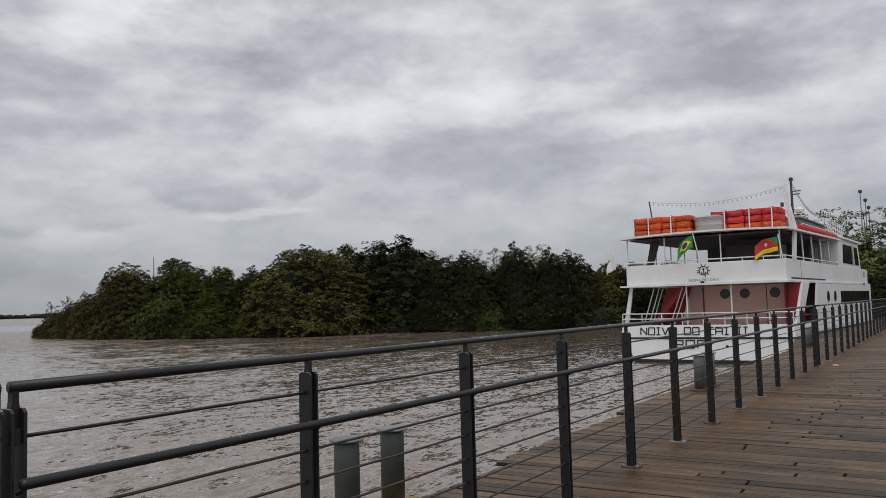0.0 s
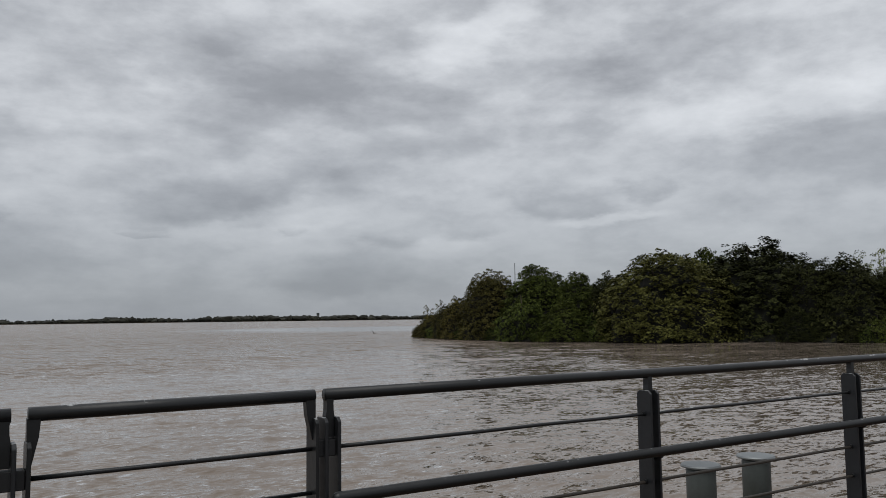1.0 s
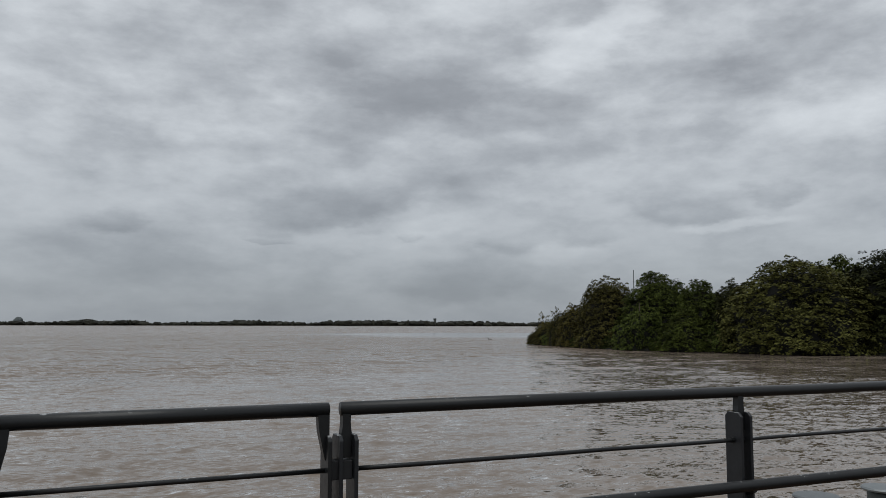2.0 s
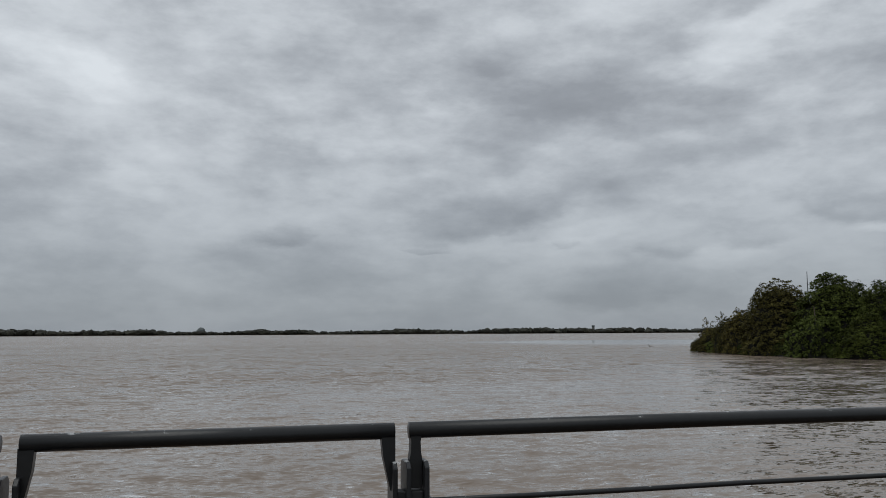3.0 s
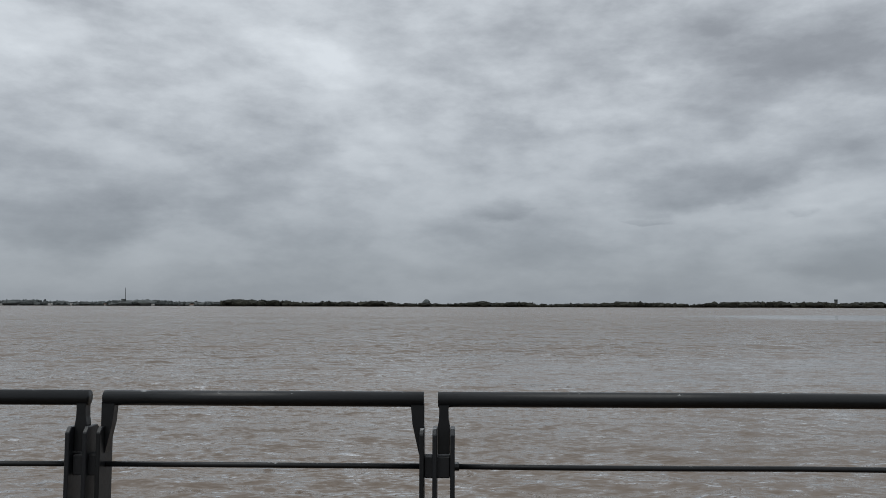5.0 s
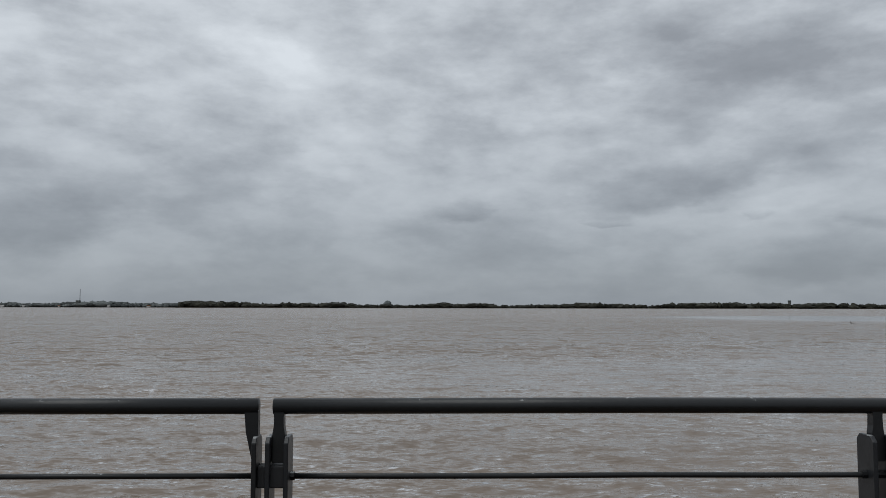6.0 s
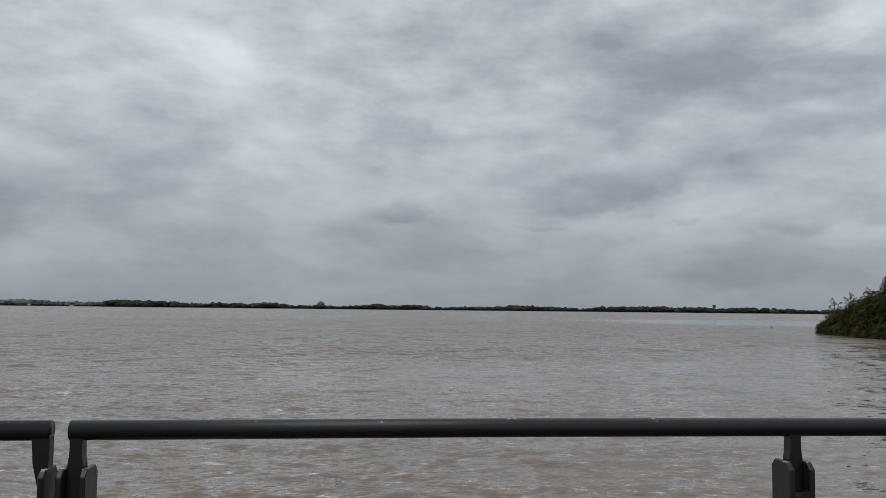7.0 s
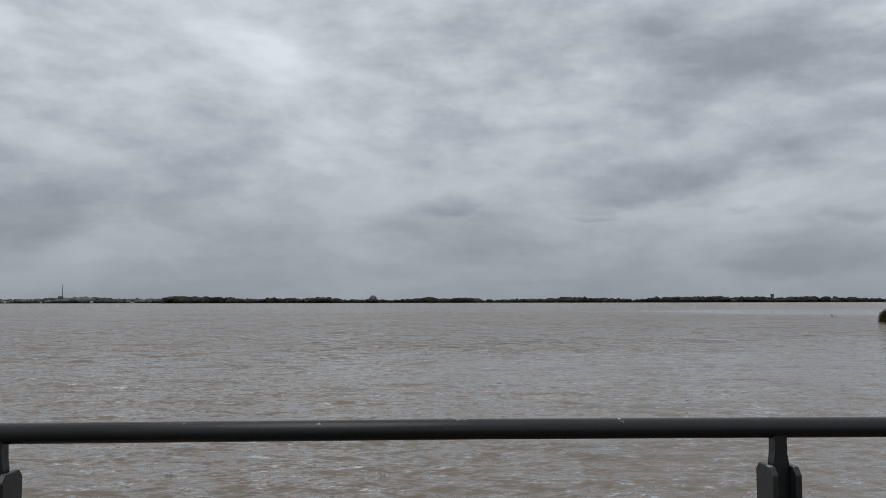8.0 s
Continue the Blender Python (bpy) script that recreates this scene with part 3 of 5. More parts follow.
def build_railing():
    first = build_post(RIGHT_POSTS[0], "dark grey twin-plate steel railing post on the boardwalk")
    for x in RIGHT_POSTS[1:] + [BREAK_A] + FAR_POSTS + LEFT_POSTS:
        copy_thing(first, pose(x, 0, 0))
    for name, lo, hi, low_rail in (("railing", 0.113, BREAK_A + 0.03, True), ("railing", BREAK_B - 0.03, FAR_POSTS[-1], True), ("railing", LEFT_POSTS[-1], -0.677, False)):
        rail = empty(name, (lo, 0, 0))
        n = max(2, int((hi - lo) / 0.8))
        top = [(hi * k / n - lo * k / n, 0.0015 * math.sin(k * 1.7), RAIL_TOP - RAIL_R + 0.0012 * math.sin(k * 2.3)) for k in range(n + 1)]
        part("handrail", tube(top, RAIL_R, 20), "rail", rail, "dark grey round handrail with chipped paint", True)
        if low_rail:
            part("lower_handrail", tube([(0.0, -0.062, 0.905), (0.012, -0.062, 0.905), (hi - lo - 0.012, -0.062, 0.905), (hi - lo, -0.062, 0.905)], [0.012, RAIL_R, RAIL_R, 0.012], 16), "rail", rail, "", True)
            for x in [p for p in RIGHT_POSTS + [BREAK_A] + FAR_POSTS if lo <= p <= hi]:
                part("rail_arm", tube([(x - lo, -0.025, 0.876), (x - lo, -0.058, 0.889)], 0.008, 8), "rail", rail)
        for z in ROD_Z:
            pts = [((hi - lo) * k / (3 * n), 0, z - 0.0015 * abs(math.sin(k * 1.05))) for k in range(3 * n + 1)]
            part("rod", tube(pts, 0.0062, 8), "rail" if z > 1 else "rod", rail, "", True)
        tagged(rail, "dark grey steel railing with a round handrail and horizontal rods", "railing", "railings")

    # the narrow gate between the two railings
    gate = empty("railing_gate", (-0.28, 0, 0))
    for x, s in ((0.078 + 0.28, 1), (-0.640 + 0.28, -1)):
        part("plate", prism(plate_outline(0.034, 1.121), "x", x - 0.005, x + 0.005, 0.0015), "rail", gate)
        part("slanted_bracket", prism([(x + s * 0.004, 1.175), (x - s * 0.026, 1.175), (x - s * 0.022, 1.13), (x - s * 0.007, 1.062), (x + s * 0.004, 1.055)] if s > 0 else
                                      [(x - 0.004, 1.055), (x + 0.007, 1.062), (x + 0.022, 1.13), (x + 0.026, 1.175), (x - 0.004, 1.175)], "y", -0.012, 0.012, 0.001), "rail", gate)
        for z in (1.036, 0.25):
            part("hinge", box(x + s * 0.005 if s > 0 else x - 0.062, x + 0.062 if s > 0 else x - 0.005, -0.02, 0.02, z - 0.023, z + 0.023, 0.002), "black", gate, "black hinge block")
    part("handrail", tube([(-0.641 + 0.28, 0, RAIL_TOP - RAIL_R), (0.081 + 0.28, 0, RAIL_TOP - RAIL_R)], RAIL_R, 20), "rail", gate, "", True)
    for z in ROD_Z + (0.915,):
        part("rod", tube([(-0.640 + 0.28, 0, z), (0.078 + 0.28, 0, z)], 0.0062, 8), "rail", gate, "", True)
    tagged(gate, "narrow dark grey steel gate in the railing, shut", "gate")


build_railing()


# ---- bollards ----
def build_bollard(x, y, rust, first=None):
    b = empty("bollard", (x, y, 0))
    part("column", lathe([(0.084, 0.0), (0.084, 0.50), (0.080, 0.515)], 28), "bollard" if rust == "yellow" else "zinc", b, "", True)
    part("cap", lathe([(0.080, 0.513), (0.112, 0.520), (0.114, 0.528), (0.108, 0.536), (0.0, 0.545)], 28), "zinc", b, "flat galvanised cap, wider than the column")
    part("flange", lathe([(0.15, 0.0), (0.15, 0.018), (0.09, 0.022)], 28), rust, b)
    tagged(b, "grey steel mooring bollard with a flat cap at the deck edge", "bollard", "mooring bollards")
    return b


for bx, by, paint in ((2.99, 1.07, "yellow"), (3.50, 1.07, "yellow"), (11.40, 0.99, "rust"), (12.0, 0.99, "rust"), (22.5, 1.07, "rust"), (23.1, 1.07, "rust")):
    build_bollard(bx, by, paint)
pads = mesh_object("bollard_pad", box(2.72, 3.78, 1.012, 1.30, -0.30, -0.002, 0.012), M["yellow"])
tagged(pads, "worn yellow mooring pad beside the boardwalk", "mooring pad")


def build_litter():
    bm = prism([(0, 0), (0.16, 0.02), (0.19, 0.10), (0.05, 0.13), (-0.03, 0.07)], "z", 0.004, 0.007)
    scrap = mesh_object("paper_scrap", bm, M["flag_white"])
    scrap.location = (16.5, -0.36, 0.003)
    tagged(scrap, "crumpled white scrap of paper on the boardwalk", "litter")


build_litter()


# ---- excursion boat ----
SHIP = (38.0, 7.8, 0.0)
SHIP_TURN = -2.5
HULL_LEN, HALF = 34.0, 4.1


def sheer(x):
    return 0.16 + 0.9 * max(0, (x - 18) / 16) ** 2


def breadth(x):
    return HALF * (1 - max(0, (x - 25) / 9.2) ** 2.2)


GLYPHS = {
    "N": ["0,0 0,1 1,0 1,1"], "O": ["0,0 0,1 1,1 1,0 0,0"], "I": ["0,0 1,0", "0,1 1,1", ".5,0 .5,1"], "V": ["0,1 .5,0 1,1"], "A": ["0,0 0,1 1,1 1,0", "0,.45 1,.45"],
    "D": ["0,0 0,1 1,1 1,0 0,0"], "C": ["1,0 0,0 0,1 1,1"], "P": ["0,0 0,1 1,1 1,.45 0,.45"],
}


def square_word(text, tall, wide, space, at, mat, parent):
    """Square stencil letters of even strokes, one object for each letter, on the transom."""
    widths = [wide * (0.62 if ch in " I" else 1.0) for ch in text]
    y = at[1] + (sum(widths) + space * (len(text) - 1)) / 2
    for ch, w in zip(text, widths):
        if ch != " ":
            bm = bmesh.new()
            for stroke in GLYPHS[ch]:
                pts = [tuple(float(q) for q in pair.split(",")) for pair in stroke.split()]
                for (u0, v0), (u1, v1) in zip(pts, pts[1:]):
                    tube([(at[0] + 0.10 * v0 * tall, y - u0 * w, at[2] + v0 * tall), (at[0] + 0.10 * v1 * tall, y - u1 * w, at[2] + v1 * tall)], 0.029, 6, bm)
            part("letter", bm, mat, parent)
        y -= w + space


def word(text, size, at, mat, parent, name="lettering", wide=1.0, face="-x", grow=0.0):
    """Raised letters on the transom, made into a mesh."""
    cu = bpy.data.curves.new("letters", "FONT")
    cu.body, cu.size, cu.extrude, cu.align_x, cu.align_y, cu.offset = text, size, 0.006, "CENTER", "CENTER", grow
    tmp = bpy.data.objects.new("letters", cu)
    scene.collection.objects.link(tmp)
    me = bpy.data.meshes.new_from_object(tmp.evaluated_get(bpy.context.evaluated_depsgraph_get()))
    bpy.data.objects.remove(tmp)
    m = Matrix.Translation(at) @ Matrix(((0, 0, -1, 0), (-1, 0, 0, 0), (0, 1, 0, 0), (0, 0, 0, 1))) @ Matrix.Diagonal((wide, 1, 1, 1))
    me.transform(m)
    me.materials.clear()
    me.materials.append(M[mat])
    # one object for each letter
    bm = bmesh.new()
    bm.from_mesh(me)
    left = set(bm.verts)
    while left:
        todo = [next(iter(left))]
        island = set(todo)
        while todo:
            for e in todo.pop().link_edges:
                for v in e.verts:
                    if v not in island:
                        island.add(v)
                        todo.append(v)
        left -= island
        index = {v: k for k, v in enumerate(island)}
        faces = [[index[v] for v in f.verts] for f in bm.faces if f.verts[0] in island]
        one = new("letter", raw_mesh("letter", [tuple(v.co) for v in island], faces, M[mat]))
        one.parent = parent
    bm.free()


def ring(centre, r, thick, axis="x", sides=24, tube_sides=6):
    bm = bmesh.new()
    loops = []
    for k in range(sides):
        a = k * math.tau / sides
        loop = []
        for j in range(tube_sides):
            b = j * math.tau / tube_sides
            rr = r + thick * math.cos(b)
            p = (thick * math.sin(b), rr * math.cos(a), rr * math.sin(a)) if axis == "x" else (rr * math.cos(a), thick * math.sin(b), rr * math.sin(a))
            loop.append(bm.verts.new(Vector(centre) + Vector(p)))
        loops.append(loop)
    for k in range(sides):
        for j in range(tube_sides):
            one, two = loops[k], loops[(k + 1) % sides]
            bm.faces.new((one[j], one[(j + 1) % tube_sides], two[(j + 1) % tube_sides], two[j]))
    return bm


def disc(centre, r, axis="x", thick=0.02, sides=24, stretch=1.0):
    pts = [(r * math.cos(k * math.tau / sides), r * stretch * math.sin(k * math.tau / sides)) for k in range(sides)]
    if axis == "x":
        return prism([(centre[1] + a, centre[2] + b) for a, b in pts], "x", centre[0] - thick, centre[0] + thick)
    return prism([(centre[0] + a, centre[2] + b) for a, b in pts], "y", centre[1] - thick, centre[1] + thick)


def build_ship():
    ship = empty("excursion_boat", SHIP, SHIP_TURN)
    tagged(ship, "white two-deck river excursion boat moored along the boardwalk", "boat")
    # hull, lofted from the transom to the bow
    bm = bmesh.new()
    rows = []
    for k in range(27):
        x = HULL_LEN * k / 26
        b, top = breadth(x), sheer(x)
        lines = [(0.98 * b, top), (1.0 * b, -0.42), (0.97 * b, -0.62), (0.80 * b, -1.62), (0.70 * b, -2.3)]
        pts = lines + [(-y, z) for y, z in lines[::-1]]
        rows.append([bm.verts.new((x + (0.10 * (z - 0.16) if k == 0 else 0.0), y, z)) for y, z in pts])
    for one, two in zip(rows, rows[1:]):
        for j in range(len(one) - 1):
            bm.faces.new((one[j], two[j], two[j + 1], one[j + 1]))
    bm.faces.new(rows[0])
    part("hull", bm, "white", ship, "white painted steel hull")
    part("rubbing_strake", box(-0.12, 0.10, -HALF, HALF, -0.50, -0.42, 0.02), "black", ship, "black rubbing strake")
    for s in (-1, 1):
        part("rubbing_strake", tube([(x, s * (breadth(x) + 0.02), -0.46) for x in np.linspace(0.0, 32, 22)], 0.05, 6), "black", ship)
    # black band added for the dark reflection and shade beneath the stern
    part("boot_top", prism([(-3.35, -1.75), (3.35, -1.75), (3.42, -1.48), (-3.42, -1.48)], "x", -0.21, -0.02), "black", ship, "black band at the waterline, standing for the shade under the stern")
    part("deck_floor", prism([(0.05, -3.9), (25, -3.9), (30, -2.6), (30, 2.6), (25, 3.9), (0.05, 3.9)], "z", 0.02, 0.08), "grey", ship)
    part("exhaust", disc((-0.09, -1.1, -0.85), 0.07), "black", ship)
    # name on the transom
    square_word("NOIVA DO CAI II", 0.34, 0.30, 0.10, (-0.060, 0.52, -0.30), "black", ship)
    square_word("POA", 0.36, 0.40, 0.15, (-0.135, 0.62, -0.93), "black", ship)
    # lower stern railing
    for z in (0.72, 0.46):
        part("stern_rail", tube([(1.6, 4.02, z), (0.05, 4.02, z), (0.05, -4.02, z - 0.02), (1.0, -4.02, z)], 0.028, 8), "white", ship)
    for y in np.linspace(-4.02, 4.02, 9):
        part("rail_post", tube([(0.05, y, 0.08), (0.05, y, 0.72)], 0.025, 8), "white", ship)
    # after bulkhead with portholes
    part("bulkhead", box(2.2, 2.3, -3.35, 1.3, 0.08, 2.0), "pink", ship, "pale pink painted bulkhead at the after deck")
    part("bulkhead_joint", box(2.17, 2.2, 0.55, 0.62, 0.08, 2.0), "rust", ship)
    part("bulkhead_joint", box(2.17, 2.2, -2.45, -2.42, 0.08, 2.0), "rust", ship)
    for y in (-0.48, -1.42, -2.82):
        p = part("porthole", ring((2.19, y, 1.6), 0.21, 0.03), "interior", ship)
        part("pane", disc((2.19, y, 1.6), 0.20), "glass", p)
    # red stairs to the upper deck
    stair = part("stair", prism([(3.0, 0.1), (2.75, 0.1), (1.1, 2.0), (1.1, 2.02), (1.35, 2.02)], "x", 1.15, 1.2), "red", ship, "red steel stair to the upper deck")
    part("stringer", prism([(3.0, 0.1), (2.75, 0.1), (1.1, 2.0), (1.35, 2.02)], "x", 2.0, 2.05), "red", stair)
    for k in range(8):
        y = 2.75 - k * 0.2
        part("tread", box(1.2, 2.0, y - 0.12, y + 0.12, 0.2 + k * 0.23, 0.24 + k * 0.23), "red", stair)
        part("riser", box(1.2, 2.0, y - 0.12, y - 0.10, 0.02 + k * 0.23, 0.2 + k * 0.23), "red", stair)
    part("stair_wall", prism([(3.0, 0.1), (1.75, 0.1), (1.15, 2.0), (2.4, 2.0)], "x", 2.06, 2.12), "red", stair)
    for x, dy in ((1.1, 0.15), (1.1, 0.42), (2.05, 0.3)):
        part("handrail", tube([(x, 2.9 + dy, 0.15), (x, 2.3 + dy, 1.95)], 0.03, 8), "white", stair)
    part("handrail", tube([(1.08, 1.95, 0.15), (1.08, 1.25, 1.98)], 0.03, 8), "white", stair)
    part("handrail", tube([(1.08, 1.75, 0.15), (1.08, 1.05, 1.98)], 0.03, 8), "white", stair)
    # columns and red panels of the after deck
    for y in (0.75, -1.35):
        part("column", tube([(0.1, y, 0.08), (0.1, y, 2.04)], 0.035, 10), "white", ship)
    part("corner_column", prism([(4.0, 0.1), (3.75, 0.1), (3.45, 2.0), (3.6, 2.05)], "x", 0.1, 0.2), "white", ship)
    part("side_column", prism([(0.5, 0.1), (1.7, 0.1), (4.0, 2.04), (2.5, 2.04)], "y", -4.05, -3.93), "white", ship, "broad white raked column")
    part("side_column", prism([(5.2, 0.1), (6.5, 0.1), (6.5, 2.04), (6.1, 2.04)], "y", -4.05, -3.93), "white", ship)
    part("red_panel", box(1.6, 6.4, -3.42, -3.36, 0.08, 2.0), "red", ship, "dark red side panel")
    part("red_panel", prism([(-3.30, 0.1), (-3.80, 0.1), (-3.98, 2.0), (-3.52, 2.0)], "x", 1.9, 1.96), "red", ship, "dark red side panel")
    part("red_panel", box(6.4, 6.5, -4.0, -3.36, 0.08, 2.0), "interior", ship)
    # cabin
    cab = prism([(6.5, -4.0), (26, -4.0), (29, -3.3), (31.4, -1.6), (31.4, 1.6), (29, 3.3), (26, 4.0), (6.5, 4.0), (6.5, 1.3), (2.3, 1.3), (2.3, -3.3), (6.5, -3.3)], "z", 0.08, 2.02)
    part("cabin", cab, "white", ship, "white cabin side with dark windows")
    for x in (9.05, 11.2):
        p = part("porthole", ring((x, -4.02, 1.34), 0.27, 0.03, "y"), "interior", ship)
        part("pane", disc((x, -4.02, 1.34), 0.26, "y", stretch=1.15), "glass", p)
    for k in range(16):
        x0 = 13.2 + k * 0.74
        part("window", box(x0, x0 + 0.66, -4.03, -3.98, 0.85, 1.62, 0.01), "glass", ship, "dark cabin window")
    # upper deck
    deckline = [(-0.22, -3.98), (26, -3.98), (29.6, -3.3), (32, -1.4), (32, 1.4), (29.6, 3.3), (26, 3.98), (-0.22, 3.98)]
    part("upper_deck", prism(deckline, "z", 2.04, 2.12), "white", ship)
    part("bulwark", box(-0.02, 0.06, -3.84, 3.70, 2.12, 3.10, 0.02), "white", ship, "white bulwark of the upper deck")
    for s, y in ((-1, -3.84), (1, 3.70)):
        side = [(0.06, y), (26, y), (29.4, y * 0.84), (31.8, y * 0.34), (31.7, y * 0.32), (29.35, y * 0.82), (25.95, y * 0.98), (0.06, y * 0.98)]
        part("bulwark", prism(side, "z", 2.12, 3.12), "white", ship)
    part("slot", box(1.0, 9.5, -3.855, -3.838, 2.20, 2.27), "black", ship)
    part("bulwark_seam", box(3.2, 3.23, -3.852, -3.838, 2.3, 3.1), "grey", ship)
    # emblem: wheel and anchor, with the name below
    hub_y, hub_z = -0.15, 2.72
    part("emblem", ring((-0.03, hub_y, hub_z), 0.20, 0.018), "black", ship, "black ship's wheel emblem")
    for k in range(2, 11):
        a = k * math.tau / 10 - 1.571 - 0.3
        if k in (2, 10):
            a += 0.3 if k == 2 else 0.0
        part("spoke", tube([(-0.03, hub_y + 0.21 * math.cos(a), hub_z + 0.21 * math.sin(a)), (-0.03, hub_y + 0.32 * math.cos(a), hub_z + 0.32 * math.sin(a))], 0.018, 6), "black", ship)
    part("anchor", tube([(-0.03, hub_y, hub_z + 0.14), (-0.03, hub_y, hub_z - 0.14)], 0.016, 6), "black", ship)
    part("anchor", tube([(-0.03, hub_y - 0.11, hub_z - 0.06), (-0.03, hub_y - 0.07, hub_z - 0.13), (-0.03, hub_y, hub_z - 0.15), (-0.03, hub_y + 0.07, hub_z - 0.13), (-0.03, hub_y + 0.11, hub_z - 0.06)], 0.016, 6), "black", ship)
    part("anchor", tube([(-0.03, hub_y - 0.07, hub_z + 0.07), (-0.03, hub_y + 0.07, hub_z + 0.07)], 0.014, 6), "black", ship)
    word("NOIVA DO CAI II", 0.18, (-0.028, -0.15, 2.27), "grey", ship, wide=1.05)
    part("stern_lamp", lathe([(0.06, 0), (0.09, 0.05), (0.09, 0.16), (0.05, 0.2)], 12, (-0.12, -0.1, 2.02)), "black", ship)
    # upper rail and posts
    part("upper_rail", tube([(14, 3.68, 3.28), (0.02, 3.68, 3.25), (0.02, -3.82, 3.25), (14.2, -3.82, 3.28)], 0.03, 8), "white", ship)
    for y in np.linspace(-3.82, 3.68, 9):
        part("rail_post", tube([(0.02, y, 3.10), (0.02, y, 3.25)], 0.022, 6), "white", ship)
    for x in np.linspace(2, 14, 7):
        part("rail_post", tube([(x, -3.82, 3.10), (x, -3.82, 3.28)], 0.022, 6), "white", ship)
    for y in (3.66, 1.75, -0.95, -3.6):
        part("roof_post", tube([(0.15, y, 3.1), (0.15, y, 4.42)], 0.032, 8), "white", ship)
    for k, x in enumerate((4.2, 6.6, 9.0, 11.4)):
        part("roof_post", tube([(x, -3.8, 3.1), (x - 0.25, -3.8, 4.46)], 0.04, 8), "white", ship)
        part("roof_post", tube([(x, 3.66, 3.1), (x, 3.66, 4.46)], 0.04, 8), "white", ship)
    part("pillar", prism([(1.5, 3.1), (2.15, 3.1), (2.6, 4.46), (1.9, 4.46)], "y", -3.88, -3.80), "white", ship, "broad white raked pillar")
    part("leaning_panel", prism([(3.1, 3.1), (2.75, 3.1), (2.35, 4.42), (2.8, 4.42)], "x", 1.2, 1.3), "interior", ship)
    # dark boxes, with the shade under the roof put into their colour
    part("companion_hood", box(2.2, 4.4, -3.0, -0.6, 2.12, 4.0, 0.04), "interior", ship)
    part("wheelhouse", box(11.0, 14.1, -2.9, 2.9, 2.12, 4.5, 0.05), "interior", ship, "upper saloon, coloured dark for the shade inside")
    for k in range(2):
        part("saloon_window", box(11.2 + k, 12.05 + k, -2.93, -2.88, 3.1, 4.2, 0.02), "glass", ship)
    bridge = part("bridge", prism([(14.2, 3.0), (23.4, 3.0), (22.6, 4.78), (14.8, 4.78)], "y", -3.80, 3.6), "white", ship, "white bridge with a dark side window")
    p = part("bridge_window", prism([(16.0, 3.34), (22.5, 3.34), (21.9, 4.5), (16.3, 4.5)], "y", -3.83, -3.795), "glass", bridge)
    part("window_post", tube([(20.2, -3.84, 3.34), (19.9, -3.84, 4.5)], 0.05, 6), "white", p)
    part("bridge_roof", box(14.0, 23.4, -3.95, 3.75, 4.78, 4.92, 0.03), "white", bridge)
    part("emblem", ring((24.3, -3.86, 2.78), 0.2, 0.015, "y"), "grey", ship, "faint wheel emblem on the side")
    part("side_lamp", box(22.6, 22.9, -4.08, -3.98, 2.04, 2.14, 0.02), "black", ship)
    # roof with camber
    bm = bmesh.new()
    cols = []
    for k in range(13):
        y = -4.0 + 8.0 * k / 12 - 0.08
        z = 4.42 + 0.12 * (1 - ((k - 6) / 6) ** 2)
        cols.append([bm.verts.new((x, y, z + dz + 0.012 * max(x, 0))) for x, dz in ((-0.25, 0), (14.0, 0), (14.0, 0.09), (-0.25, 0.09))])
    for one, two in zip(cols, cols[1:]):
        for j in range(4):
            bm.faces.new((one[j], one[(j + 1) % 4], two[(j + 1) % 4], two[j]))
    bm.faces.new(cols[0])
    bm.faces.new(cols[-1][::-1])
    part("roof", bm, "white", ship, "white cambered canopy roof")
    # dark sheet added under the roof, its colour standing for the shade there
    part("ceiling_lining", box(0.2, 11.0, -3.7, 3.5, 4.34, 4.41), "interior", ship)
    # things fixed on the roof
    part("awning_roll", tube([(2.6, -3.85, 4.66), (6, -3.85, 4.71), (10, -3.85, 4.75), (13.6, -3.8, 4.78)], [0.17, 0.22, 0.22, 0.17], 12), "redfloat", ship, "long red rolled awning on the roof edge", True)
    part("roof_locker", box(6.2, 13.2, -3.3, -1.2, 4.62, 5.45, 0.06), "locker", ship, "grey covered locker on the roof")
    part("locker_lid", box(6.1, 13.3, -3.4, -1.1, 5.45, 5.52, 0.02), "grey", ship)
    part("locker_rail", tube([(6.4, -3.4, 4.6), (6.4, -3.4, 5.15), (14.6, -3.4, 5.2), (14.6, -3.4, 4.7)], 0.03, 6), "white", ship)
    for z in (5.0, 5.2, 5.45, 5.7, 5.88):
        part("bridge_rail", tube([(12.9, -1.0, z), (12.9, -3.6, z), (20.2, -3.4, z - 0.1)], 0.03, 6), "white", ship)
    for k in range(7):
        x = 12.9 + k * 1.15
        part("bridge_post", tube([(x, -3.6 + k * 0.05, 4.7), (x, -3.6 + k * 0.05, 5.88 - k * 0.015)], 0.03, 6), "white", ship)
    # mast and pylon
    part("pylon", prism([(-4.0, 4.45), (-3.72, 4.45), (-3.42, 6.64), (-3.54, 6.66)], "x", 1.9, 2.3), "white", ship, "white raked pylon")
    mast = part("mast", tube([(3.0, -3.66, 4.6), (3.0, -3.66, 7.0)], [0.07, 0.05], 8), "mast", ship, "dark signal mast with cross arms")
    for z, w in ((6.45, 0.42), (6.3, 0.38), (5.3, 0.35)):
        part("cross_arm", tube([(3.0, -3.66, z), (3.0, -3.66 - w, z)], 0.03, 6), "mast", mast)
    part("mast_lamp", lathe([(0.09, 0), (0.1, 0.14), (0.05, 0.18)], 10, (3.0, -3.66, 6.95)), "mast", mast)
